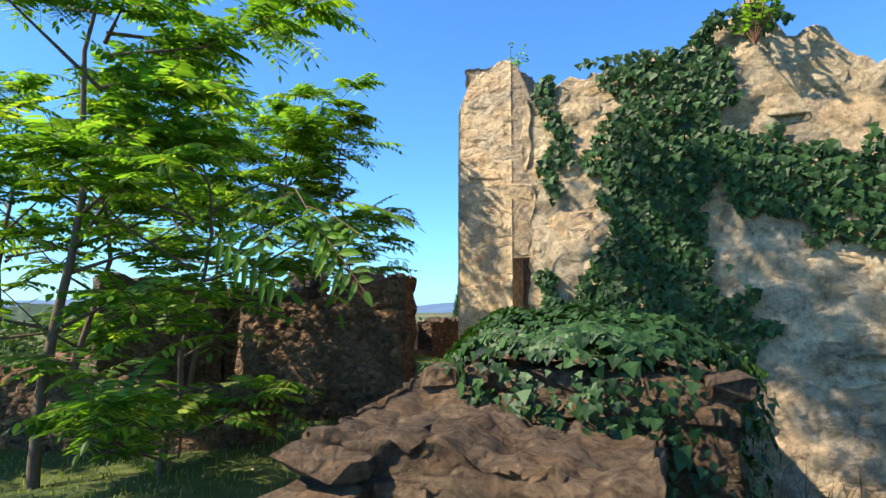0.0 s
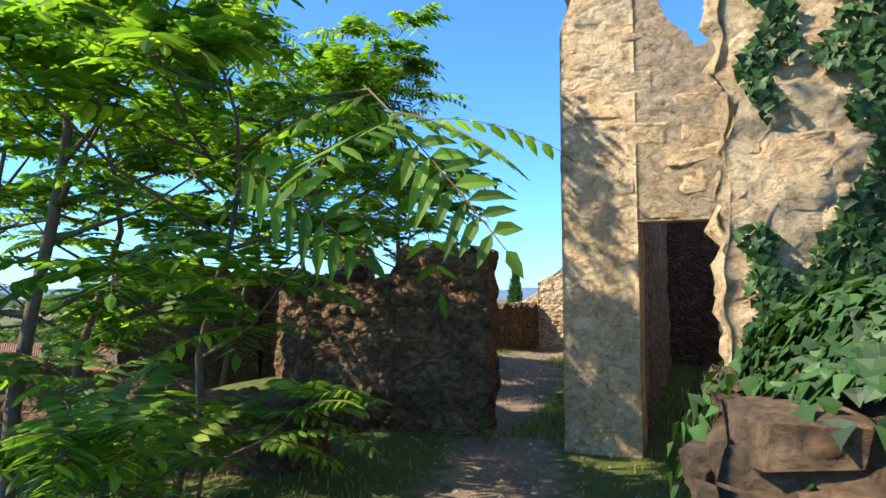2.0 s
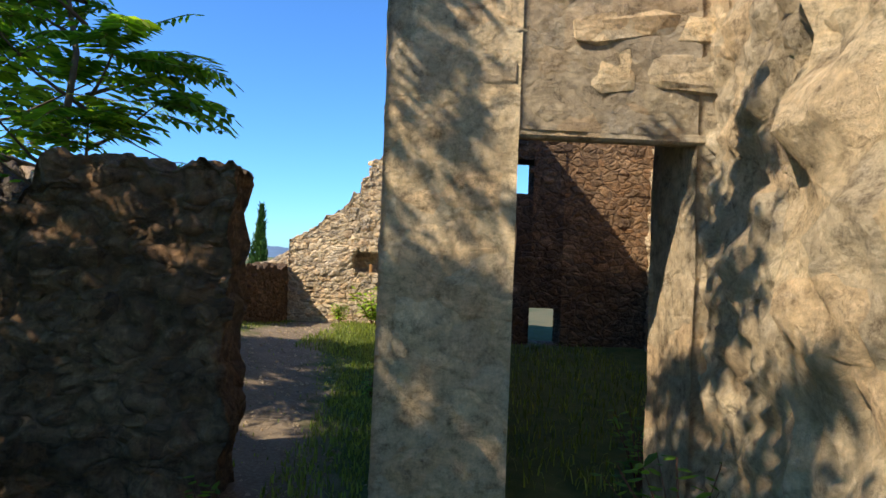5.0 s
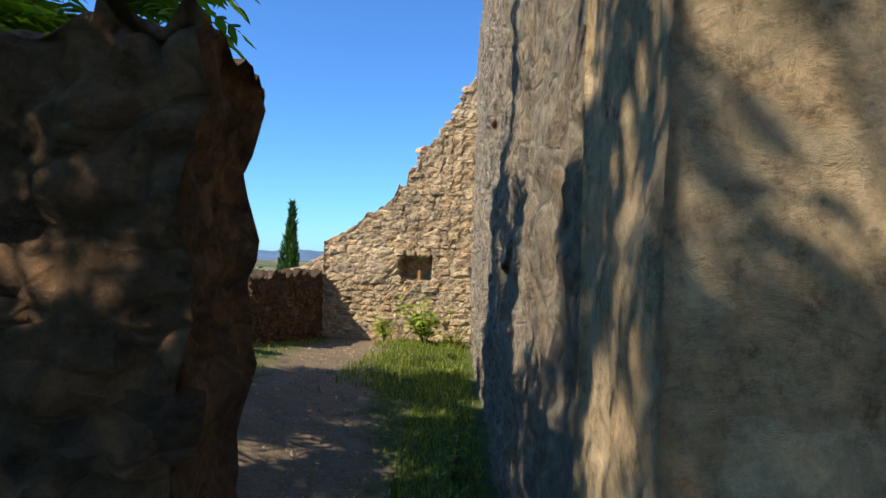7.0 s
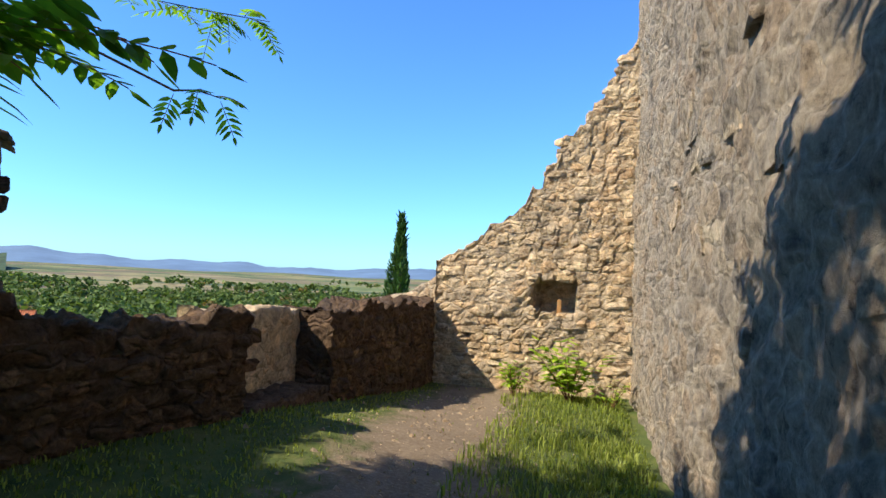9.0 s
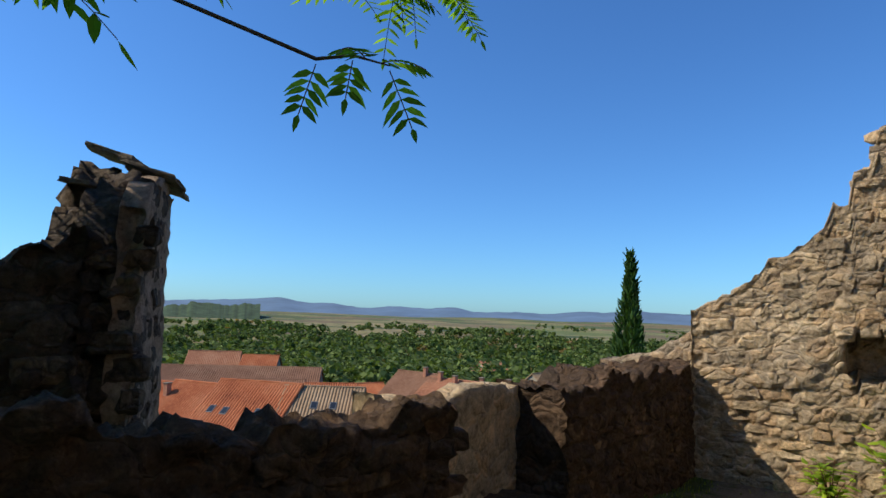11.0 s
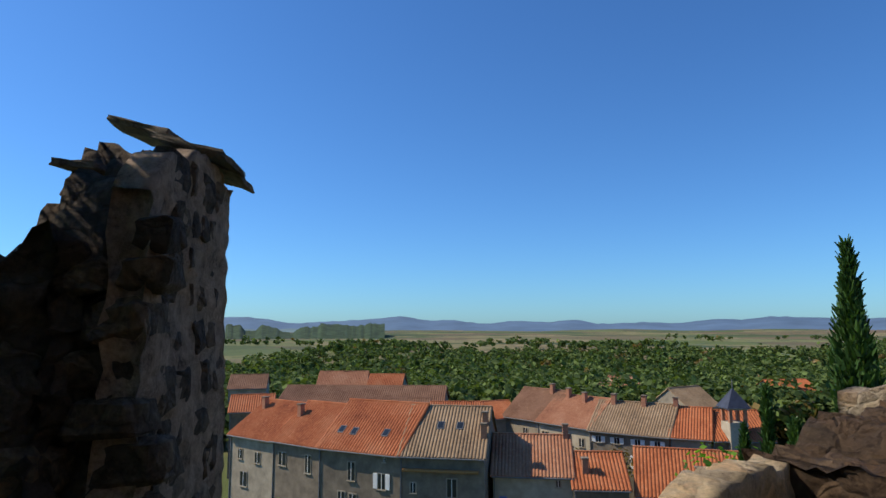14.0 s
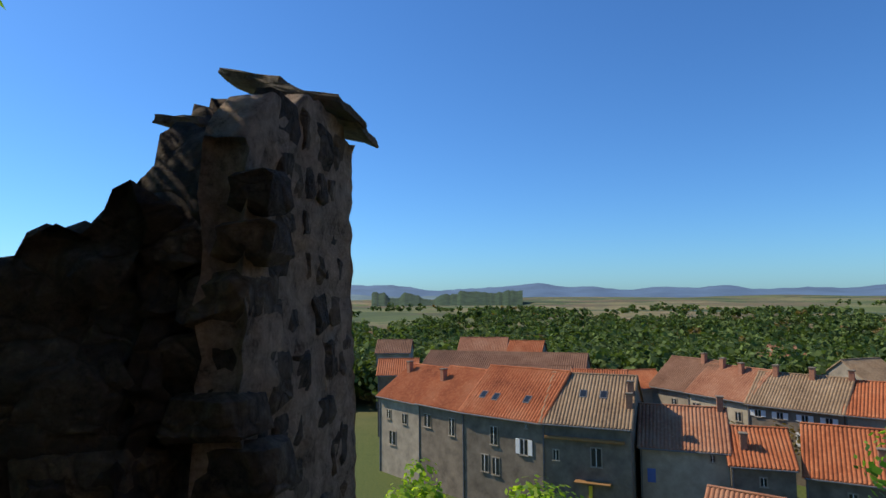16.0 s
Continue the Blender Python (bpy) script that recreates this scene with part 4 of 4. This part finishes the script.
def pebbles():
    r = random.Random(90)
    verts, faces = [], []
    for k in range(1500):
        y = r.uniform(-6, 9.5)
        x = PATH_LINE(y) + r.gauss(0, 0.45)
        s = 0.012 + 0.03 * r.random() ** 3
        z = ground_z(x, y)
        i = len(verts)
        for a in range(5):
            verts.append((x + s * math.cos(a * 1.26) * r.uniform(0.7, 1.2), y + s * math.sin(a * 1.26) * r.uniform(0.7, 1.2), z - 0.005))
        verts += [(x + s * 0.3 * r.uniform(-1, 1), y + s * 0.3 * r.uniform(-1, 1), z + s * r.uniform(0.4, 0.8))]
        faces += [(i + a, i + (a + 1) % 5, i + 5) for a in range(5)]
    tagged(link("pebbles", verts, faces, STEP), "loose stones and gravel on the trodden path", "gravel", kind="stuff")


pebbles()


# ---- the town below ----
OX, OY = -3.6, 4.5
FWD, RGT = Vector((-0.706, 0.708, 0)), Vector((0.708, 0.706, 0))


def town(u, v, z=0.0):
    """A place u metres to the side and v metres out from the parapet, towards the valley."""
    return Vector((OX, OY, z)) + FWD * v + RGT * u


def roof_bm(width, y0, z0, y1, z1, pitch=0.32, over=0.25, amp=0.11):
    """One slope of barrel tiles: rounded ribs that run from the eave up to the ridge."""
    bm = bmesh.new()
    n = max(4, int((width + 2 * over) / pitch) * 4)
    rows = 5
    grid = []
    for j in range(rows + 1):
        f = j / rows
        grid.append([bm.verts.new((-over + (width + 2 * over) * i / n, y0 + (y1 - y0) * f, z0 + (z1 - z0) * f + amp * abs(math.sin(math.pi * i / 4)) + 0.02 * (j % 2) + 0.03 * noise.noise(Vector((i * 0.05, f * 3, width))))) for i in range(n + 1)])
    for j in range(rows):
        for i in range(n):
            bm.faces.new((grid[j][i], grid[j][i + 1], grid[j + 1][i + 1], grid[j + 1][i]))
    ext = bmesh.ops.extrude_face_region(bm, geom=bm.faces[:])
    for v in ext["geom"]:
        if isinstance(v, bmesh.types.BMVert):
            v.co.z -= 0.14
    bmesh.ops.recalc_face_normals(bm, faces=bm.faces[:])
    return bm


def add_window(house, x, z, w, h, shutters=None, frame_mat=WHITE, panes=2):
    win = part("window", box_bm(x - w / 2 - 0.08, x + w / 2 + 0.08, -0.06, 0.02, z - h / 2 - 0.08, z + h / 2 + 0.08), RENDER_PALE, house, "window in a pale stone surround")
    for k in range(panes):
        a = x - w / 2 + w * k / panes
        part("pane", box_bm(a + 0.03, a + w / panes - 0.03, -0.085, -0.05, z - h / 2 + 0.03, z + h / 2 - 0.03), GLASS, win)
    part("frame", box_bm(x - 0.03, x + 0.03, -0.10, -0.05, z - h / 2, z + h / 2), frame_mat, win)
    part("sill", box_bm(x - w / 2 - 0.12, x + w / 2 + 0.12, -0.16, -0.03, z - h / 2 - 0.12, z - h / 2 - 0.04), RENDER_PALE, win)
    if shutters:
        for s in (-1, 1):
            c = x + s * (w / 2 + 0.28)
            part("shutter", box_bm(c - 0.24, c + 0.24, -0.11, -0.04, z - h / 2, z + h / 2, 0.01), shutters, win)


def chimney(house, x, y, z, h=1.3, w=0.55, mat=BRICK):
    ch = part("chimney", box_bm(x - w / 2, x + w / 2, y - 0.3, y + 0.3, z - 0.6, z + h, 0.02), mat, house, "brick chimney stack")
    part("cap", box_bm(x - w / 2 - 0.08, x + w / 2 + 0.08, y - 0.38, y + 0.38, z + h, z + h + 0.12, 0.02), RENDER_GREY, ch)


def house(a, b, eave, ridge, depth, wall, tiles, label, windows=(), chimneys=(), skylights=(), base=-19.5, shutters=None, group="village houses"):
    """A gabled house whose street front runs from a to b; ridge along the front."""
    a, b = Vector((a[0] + 0.6, a[1] + 0.6, 0)), Vector((b[0] + 0.6, b[1] + 0.6, 0))
    eave, ridge = eave + 0.6, ridge + 0.6
    width = (b - a).length
    way = (b - a).normalized()
    root = tagged(empty("house", (a.x, a.y, base), math.atan2(way.y, way.x)), label, "house", group)
    e, r = eave - base, ridge - base
    bm = bmesh.new()
    prof = [(0, -1.5), (depth, -1.5), (depth, e), (depth / 2, r - 0.1), (0, e)]
    lo, hi = [bm.verts.new((0, y, z)) for y, z in prof], [bm.verts.new((width, y, z)) for y, z in prof]
    bm.faces.new(lo[::-1])
    bm.faces.new(hi)
    for i in range(5):
        bm.faces.new((lo[i], lo[(i + 1) % 5], hi[(i + 1) % 5], hi[i]))
    bmesh.ops.recalc_face_normals(bm, faces=bm.faces[:])
    part("wall", bm, wall, root, "rendered stone walls")
    s = (r - e) / (depth / 2)
    front = part("roof", roof_bm(width, -0.45, e - 0.45 * s + 0.12, depth / 2, r + 0.12), tiles, root, "roof slope of ribbed clay tiles")
    back = part("roof", roof_bm(width, depth + 0.45, e - 0.45 * s + 0.1, depth / 2 + 0.02, r + 0.1), tiles, root, "roof slope of ribbed clay tiles")
    part("ridge_tiles", box_bm(-0.25, width + 0.25, depth / 2 - 0.14, depth / 2 + 0.14, r + 0.1, r + 0.26, 0.05), tiles, root)
    part("gutter", box_bm(-0.1, width + 0.1, -0.58, -0.46, e - 0.45 * s - 0.02, e - 0.45 * s + 0.1, 0.02), ZINC, root, "zinc gutter")
    part("downpipe", box_bm(0.08, 0.17, -0.12, -0.02, 0, e), ZINC, root, "zinc downpipe")
    for x, dz, w, h in windows:
        add_window(root, x * width, e - dz, w, h, shutters)
    for x, y in chimneys:
        chimney(root, x * width, y * depth / 2, e + (r - e) * y)
    for x, y in skylights:
        yy, zz = y * depth / 2, e + (r - e) * y + 0.2
        sk = part("skylight", box_bm(x * width - 0.35, x * width + 0.35, -0.5, 0.5, -0.05, 0.08, 0.01), ZINC, front, "metal framed roof window")
        sk.matrix_local = Matrix.Translation((0, yy, zz)) @ Matrix.Rotation(math.atan(s), 4, "X")
        part("pane", box_bm(x * width - 0.27, x * width + 0.27, -0.42, 0.42, 0.075, 0.1), GLASS, sk)
    return root


house((-70.4, 40.3), (-62.9, 41.1), -10.6, -7.5, 10, RENDER_PALE, TILE_RED, "pale rendered house with orange clay roof", [(0.25, 2.1, 0.7, 1.0), (0.66, 2.2, 0.9, 1.1), (0.35, 4.7, 1.2, 1.5)], [(0.15, 0.75)])
house((-62.9, 41.1), (-56.0, 42.0), -10.5, -7.2, 10, RENDER_GREY, TILE_RED, "grey rendered house with bright orange clay roof", [(0.22, 1.9, 1.1, 1.3), (0.78, 2.0, 0.8, 1.7)], [(0.12, 0.6)])
h3 = house((-56.0, 42.0), (-47.0, 44.6), -10.5, -6.7, 11, RENDER_GREY, TILE_RED, "large grey house with orange ribbed roof and skylights", [(0.42, 2.1, 0.8, 1.7), (0.3, 4.9, 0.8, 1.6), (0.44, 5.0, 0.8, 1.6), (0.82, 0.7, 0.3, 0.4)], [], [(0.16, 0.32), (0.33, 0.30), (0.72, 0.32)])
add_window(h3, 7.4, 6.9, 0.8, 1.4, WHITE)
h4 = house((-47.0, 44.6), (-40.3, 48.8), -10.5, -6.9, 11, RENDER_GREY, TILE_OLD, "rendered house with weathered tan tile roof and skylights", [(0.16, 3.0, 0.5, 0.9), (0.62, 2.9, 0.9, 1.6)], [(0.97, 0.35), (0.97, 0.6)], [(0.42, 0.55), (0.66, 0.55)])
part("canopy", box_bm(3.0, 6.2, -0.9, -0.02, 4.5, 4.62, 0.02), OAK, h4, "wooden porch canopy")
part("sign_board", box_bm(4.2, 4.5, -0.25, -0.05, 2.9, 4.2, 0.02), YELLOW, h4, "yellow upright sign")
part("attic_beam", box_bm(0.3, 7.4, -0.5, -0.05, 8.1, 8.35, 0.03), OAK, h4, "weathered timber eaves beam")
h5 = house((-41.3, 51.3), (-35.2, 55.5), -12.5, -9.7, 8, RENDER_CREAM, TILE_PINK, "cream house with pale ribbed tile roof", [(0.82, 0.8, 0.4, 0.6)], [(0.95, 0.95)])
part("blue_shutter", box_bm(0.6, 1.3, -0.12, -0.03, 4.3, 5.5, 0.01), BLUE, h5, "blue painted shutter")
house((-34.6, 54.7), (-30.7, 57.7), -13.3, -11.0, 7, RENDER_GREY, TILE_RED, "small grey house with orange tile roof", [(0.5, 1.4, 0.5, 0.7)], [(0.25, 0.4)])
house((-30.3, 58.4), (-20.5, 63.0), -13.8, -10.6, 8, RENDER_GREY, TILE_RED, "low house with long orange tile roof", [(0.3, 1.6, 0.6, 0.8)], [(0.5, 0.3)])
house((-31.5, 45.5), (-26.8, 47.0), -15.6, -13.6, 5, RENDER_PALE, TILE_PINK, "low outbuilding with pale clay tile roof")
W3 = [(0.12, 1.1, 0.6, 0.7), (0.36, 1.1, 0.6, 0.7), (0.62, 1.1, 0.6, 0.7), (0.86, 1.1, 0.6, 0.7), (0.12, 3.4, 0.9, 1.5), (0.36, 3.4, 0.9, 1.5), (0.62, 3.4, 0.9, 1.5), (0.86, 3.4, 0.9, 1.5), (0.2, 6.3, 1.1, 1.6), (0.75, 6.3, 1.1, 1.6)]
house((-58.5, 76.0), (-50.5, 75.0), -11.2, -7.8, 9, RENDER_PALE, TILE_BROWN, "house with dark red tile roof", [(0.5, 2.0, 0.8, 1.2)], [(0.7, 0.9)])
house((-52.0, 74.8), (-43.5, 73.6), -11.2, -8.2, 9, RENDER_CREAM, TILE_PINK, "pale house with patchy clay tile roof", [(0.15, 1.9, 1.0, 1.1), (0.5, 2.0, 0.8, 1.0), (0.85, 2.0, 0.8, 1.0)], [(0.25, 0.9), (0.6, 0.8)])
house((-43.4, 73.3), (-34.0, 74.8), -11.3, -8.4, 9, RENDER_GREY, TILE_OLD, "grey terrace with weathered tile roof and white shutters", W3, [(0.2, 0.9), (0.6, 0.9)], shutters=WHITE)
house((-33.9, 74.9), (-29.8, 76.2), -11.3, -8.6, 9, RENDER_PALE, TILE_RED, "stone terrace house with orange roof", [(0.3, 2.2, 1.0, 1.7), (0.72, 2.2, 1.0, 1.7), (0.3, 4.8, 1.0, 1.7), (0.72, 4.8, 1.0, 1.7)], [(0.1, 0.95)])
house((-29.7, 76.4), (-24.5, 80.5), -11.4, -8.9, 9, RENDER_GREY, TILE_RED, "grey end house with orange roof", [(0.4, 2.2, 0.8, 1.2), (0.4, 4.6, 0.8, 1.2)])


def far_house(u, v, w, eave, ridge, depth, wall, tiles, turn, label, base=-24.0, windows=()):
    p = town(u, v)
    d = (RGT * math.cos(turn) + FWD * math.sin(turn)).normalized()
    q = p + d * w
    return house((p.x, p.y), (q.x, q.y), eave, ridge, depth, wall, tiles, label, windows, base=base, group="far village houses")


far_house(-22, 94, 25, -10.4, -8.0, 12, RENDER_GREY, TILE_BROWN, -0.12, "long hall with brown tile roof")
far_house(-27.5, 90, 6, -10.6, -8.8, 8, RENDER_GREY, TILE_RED, 0.2, "low house with brick red roof")
far_house(-20.5, 122, 9.5, -10.4, -7.6, 8, RENDER_PALE, TILE_PINK, -0.05, "pale red roofed house among trees")
far_house(-10.5, 118, 6.5, -10.4, -7.9, 8, RENDER_PALE, TILE_RED, -0.15, "orange roofed house among trees")
far_house(-35.0, 114, 6.5, -9.6, -7.6, 8, RENDER_CREAM, TILE_BROWN, 0.15, "white house with brown roof", windows=[(0.3, 1.6, 0.8, 1.1), (0.7, 1.6, 0.8, 1.1)])
far_house(-8.5, 86, 9, -10.9, -9.0, 9, RENDER_GREY, TILE_BROWN, -0.1, "house with ridged brown roof behind the row")
far_house(0.8, 84, 7, -11.2, -9.3, 8, RENDER_GREY, TILE_RED, -0.1, "house with orange roof behind the row")
far_house(8.0, 88, 6, -11.6, -9.8, 7, RENDER_PALE, TILE_RED, 0.3, "small house with orange gable roof")
far_house(20.0, 112, 5, -13.0, -11.2, 7, RENDER_PALE, TILE_PINK, 0.3, "small tan roofed house among trees")
far_house(54, 170, 8, -15.5, -12.5, 8, RENDER_CREAM, TILE_PINK, 0.2, "pale farmhouse among trees", base=-27)
far_house(44, 150, 10, -15.0, -12.8, 8, RENDER_PALE, TILE_PINK, -0.1, "long low pale roofed house among trees", base=-27)
far_house(45, 104, 8, -12.5, -9.6, 8, RENDER_PALE, TILE_OLD, 0.5, "house with tan gable roof beyond the terrace")
far_house(63, 84, 14, -12.6, -9.8, 9, RENDER_CREAM, TILE_RED, 0.1, "house with orange roof beside the cypresses")
far_house(76, 130, 10, -12.8, -10.6, 9, RENDER_CREAM, TILE_RED, 0.1, "distant orange roofed house")


def belfry():
    root = tagged(empty("bell_tower", (-27.3, 79.0, -19.5), 0.78), "slim square bell tower with a slate pyramid roof", "tower")
    part("shaft", box_bm(-1.05, 1.05, -1.05, 1.05, 0, 10.6, 0.04), RENDER_CREAM, root)
    for sx in (-1, 1):
        for sy in (-1, 1):
            part("post", box_bm(sx * 0.85 - 0.17, sx * 0.85 + 0.17, sy * 0.85 - 0.17, sy * 0.85 + 0.17, 10.6, 12.0), BRICK, root)
    part("beam", box_bm(-1.1, 1.1, -1.1, 1.1, 12.0, 12.2), RENDER_CREAM, root)
    bm = bmesh.new()
    bmesh.ops.create_cone(bm, cap_ends=True, segments=4, radius1=1.95, radius2=0.04, depth=2.1, matrix=Matrix.Translation((0, 0, 13.25)) @ Matrix.Rotation(radians(45), 4, "Z"))
    part("roof", bm, SLATE_ROOF, root, "dark slate pyramid roof")
    part("finial", box_bm(-0.04, 0.04, -0.04, 0.04, 14.2, 15.3), ZINC, root)


belfry()


# ---- trees of the valley ----
def clump_tree(rng, place, height, width, count, size, squash=1.0):
    """Leaf-clump quads in an uneven crown of several lobes; returns vertices (4 a quad)."""
    lobes = rng.normal(0, 0.33, (6, 3)) * [width, width, height * 0.35] + [0, 0, height * 0.58]
    c = lobes[rng.integers(0, 6, count)]
    d = rng.normal(size=(count, 3))
    d /= np.linalg.norm(d, axis=1)[:, None]
    c = c + d * np.array([width * 0.36, width * 0.36, height * 0.24 * squash]) * rng.uniform(0.55, 1.0, (count, 1))
    a = np.cross(d + rng.normal(0, 0.5, (count, 3)), [0.2, 0.3, 1.0])
    a /= np.linalg.norm(a, axis=1)[:, None]
    b = np.cross(d, a)
    s = size * rng.uniform(0.5, 1.3, (count, 1))
    q = np.stack([c - a * s - b * s * 0.6, c + a * s * 0.8 - b * s, c + a * s + b * s * 0.7, c - a * s * 0.7 + b * s], 1)
    return (q + np.array(place)).reshape(-1, 3)


def quads_object(name, chunks, mat, parent=None):
    v = np.concatenate(chunks)
    me = bpy.data.meshes.new(name)
    n = len(v) // 4
    me.vertices.add(len(v))
    me.vertices.foreach_set("co", v.astype(np.float32).ravel())
    me.loops.add(n * 4)
    me.loops.foreach_set("vertex_index", np.arange(n * 4, dtype=np.int32))
    me.polygons.add(n)
    me.polygons.foreach_set("loop_start", np.arange(0, n * 4, 4, dtype=np.int32))
    me.update(calc_edges=True)
    me.materials.append(mat)
    ob = new(name, me)
    ob.parent = parent
    return ob


def forest():
    rng = np.random.default_rng(4)
    near, mid_c, olive = [], [], []
    placed = 0
    while placed < 5200:
        v = 112 * (11.0 ** rng.random())
        u = rng.uniform(-0.75, 1.05) * v
        p = town(u, v)
        dens = noise.noise(Vector((p.x * 0.006, p.y * 0.006, 1))) + 0.35 * noise.noise(Vector((p.x * 0.02, p.y * 0.02, 3)))
        if v > 330 and dens < (v - 330) / 2600.0 - 0.12:
            placed += 0.35
            continue
        h = rng.uniform(6, 12.5) if v < 600 else rng.uniform(7, 13)
        z = ground_z(p.x, p.y) - 0.5
        n = 190 if v < 260 else 70 if v < 600 else 26
        size = 0.55 if v < 260 else 1.0 if v < 600 else 1.9
        (near if v < 260 else mid_c).append(clump_tree(rng, (p.x, p.y, z), h, h * rng.uniform(0.55, 0.9), n, size)) if rng.random() > 0.07 else olive.append(clump_tree(rng, (p.x, p.y, z), h * 0.8, h * 0.7, n, size))
        placed += 1
    for nm, ch, mt, lb in (("woodland", near, WOODS, "dense green broadleaf woodland beyond the village"), ("far_woodland", mid_c, WOODS, "far woods and hedges across the valley"), ("autumn_trees", olive, AUTUMN, "scattered trees turning brown")):
        tagged(quads_object(nm, ch, mt), lb, "woodland", kind="stuff")


forest()


def leafy_tree(place, height, width, seed, mat, label, count=900, size=0.22, name="tree"):
    rng = np.random.default_rng(seed)
    root = tagged(empty(name, place), label, "tree")
    quads_object("crown", [clump_tree(rng, (0, 0, height * 0.08), height, width, count, size)], mat, root)
    wv, wf = [], []
    tube(wv, wf, [Vector((0, 0, -0.6)), Vector((0.05, 0, height * 0.3)), Vector((0, 0.1, height * 0.65))], [0.2, 0.15, 0.05])
    for k in range(5):
        an = k * 1.3
        tube(wv, wf, [Vector((0, 0, height * 0.3)), Vector((math.cos(an) * width * 0.3, math.sin(an) * width * 0.3, height * 0.6))], [0.1, 0.03], 5)
    link("trunk", wv, wf, BARK, root, smooth=True)


for u, v, top, w, mat, seed, lb in (
    (-1.5, 44, -11.0, 6.0, LEAF_Y, 1, "light green tree beside the grey houses"),
    (-10.5, 46, -11.6, 4.5, LEAF_Y, 2, "yellow-green bush below the pale house"),
    (17.0, 77, -10.5, 7.5, AUTUMN, 3, "brown-green tree between the houses"),
    (19.5, 38, -6.2, 6.0, LEAF, 4, "bright green tree below the cypresses"),
    (-14.5, 84, -8.6, 4.0, LEAF, 5, "round green tree between roofs"),
    (33.0, 92, -10.5, 7.0, WOODS, 6, "dark green tree behind the terrace"),
    (29.0, 106, -8.9, 8.0, AUTUMN, 7, "tree turning brown behind the terrace"),
):
    p = town(u, v)
    g = ground_z(p.x, p.y)
    leafy_tree((p.x, p.y, g), top - g, w, seed, mat, lb)


def cypress(place, height, width, seed, label):
    """A narrow column of upward sprays."""
    rng = np.random.default_rng(seed)
    root = tagged(empty("cypress", place), label, "tree", group="cypresses below the parapet")
    n = 11000
    f = rng.random(n) ** 0.8
    env = width * np.minimum(1, 1.5 * (1 - f) ** 0.6) * (0.72 + 0.28 * np.sin(f * 23 + seed) * np.sin(f * 9)) * np.minimum(1, 0.5 + f * 4)
    an = rng.uniform(0, 2 * np.pi, n)
    rad = env * np.sqrt(rng.uniform(0.35, 1.0, n)) * (0.8 + 0.3 * np.sin(an * 3 + f * 12))
    c = np.stack([rad * np.cos(an), rad * np.sin(an), height * f], 1)
    up = np.stack([0.35 * np.cos(an), 0.35 * np.sin(an), np.ones(n)], 1) + rng.normal(0, 0.25, (n, 3))
    sd = np.cross(up, rng.normal(size=(n, 3)))
    sd /= np.linalg.norm(sd, axis=1)[:, None]
    s = rng.uniform(0.06, 0.2, (n, 1)) * width
    q = np.stack([c - sd * s * 0.3, c + sd * s * 0.3, c + up * s * 1.2 + sd * s * 0.08, c + up * s * 1.2 - sd * s * 0.08], 1).reshape(-1, 3)
    quads_object("crown", [q], CYPRESS, root)
    wv, wf = [], []
    tube(wv, wf, [Vector((0, 0, -0.5)), Vector((0, 0, height * 0.5)), Vector((0, 0, height * 0.93))], [0.2, 0.12, 0.02])
    link("trunk", wv, wf, BARK, root, smooth=True)


for x, y, top, w, seed, lb in ((-4.78, 13.1, 2.65, 0.5, 1, "tall narrow cypress below the wall"), (-5.75, 13.0, 0.95, 0.36, 2, "shorter cypress beside the tall one"), (-5.4, 12.8, 0.6, 0.4, 3, "leaning short cypress by the wall"), (-6.1, 13.2, 0.45, 0.32, 4, "short bushy cypress below the wall")):
    g = min(ground_z(x, y), top - 4.0)
    cypress((x, y, g), top - g, w, seed, lb)
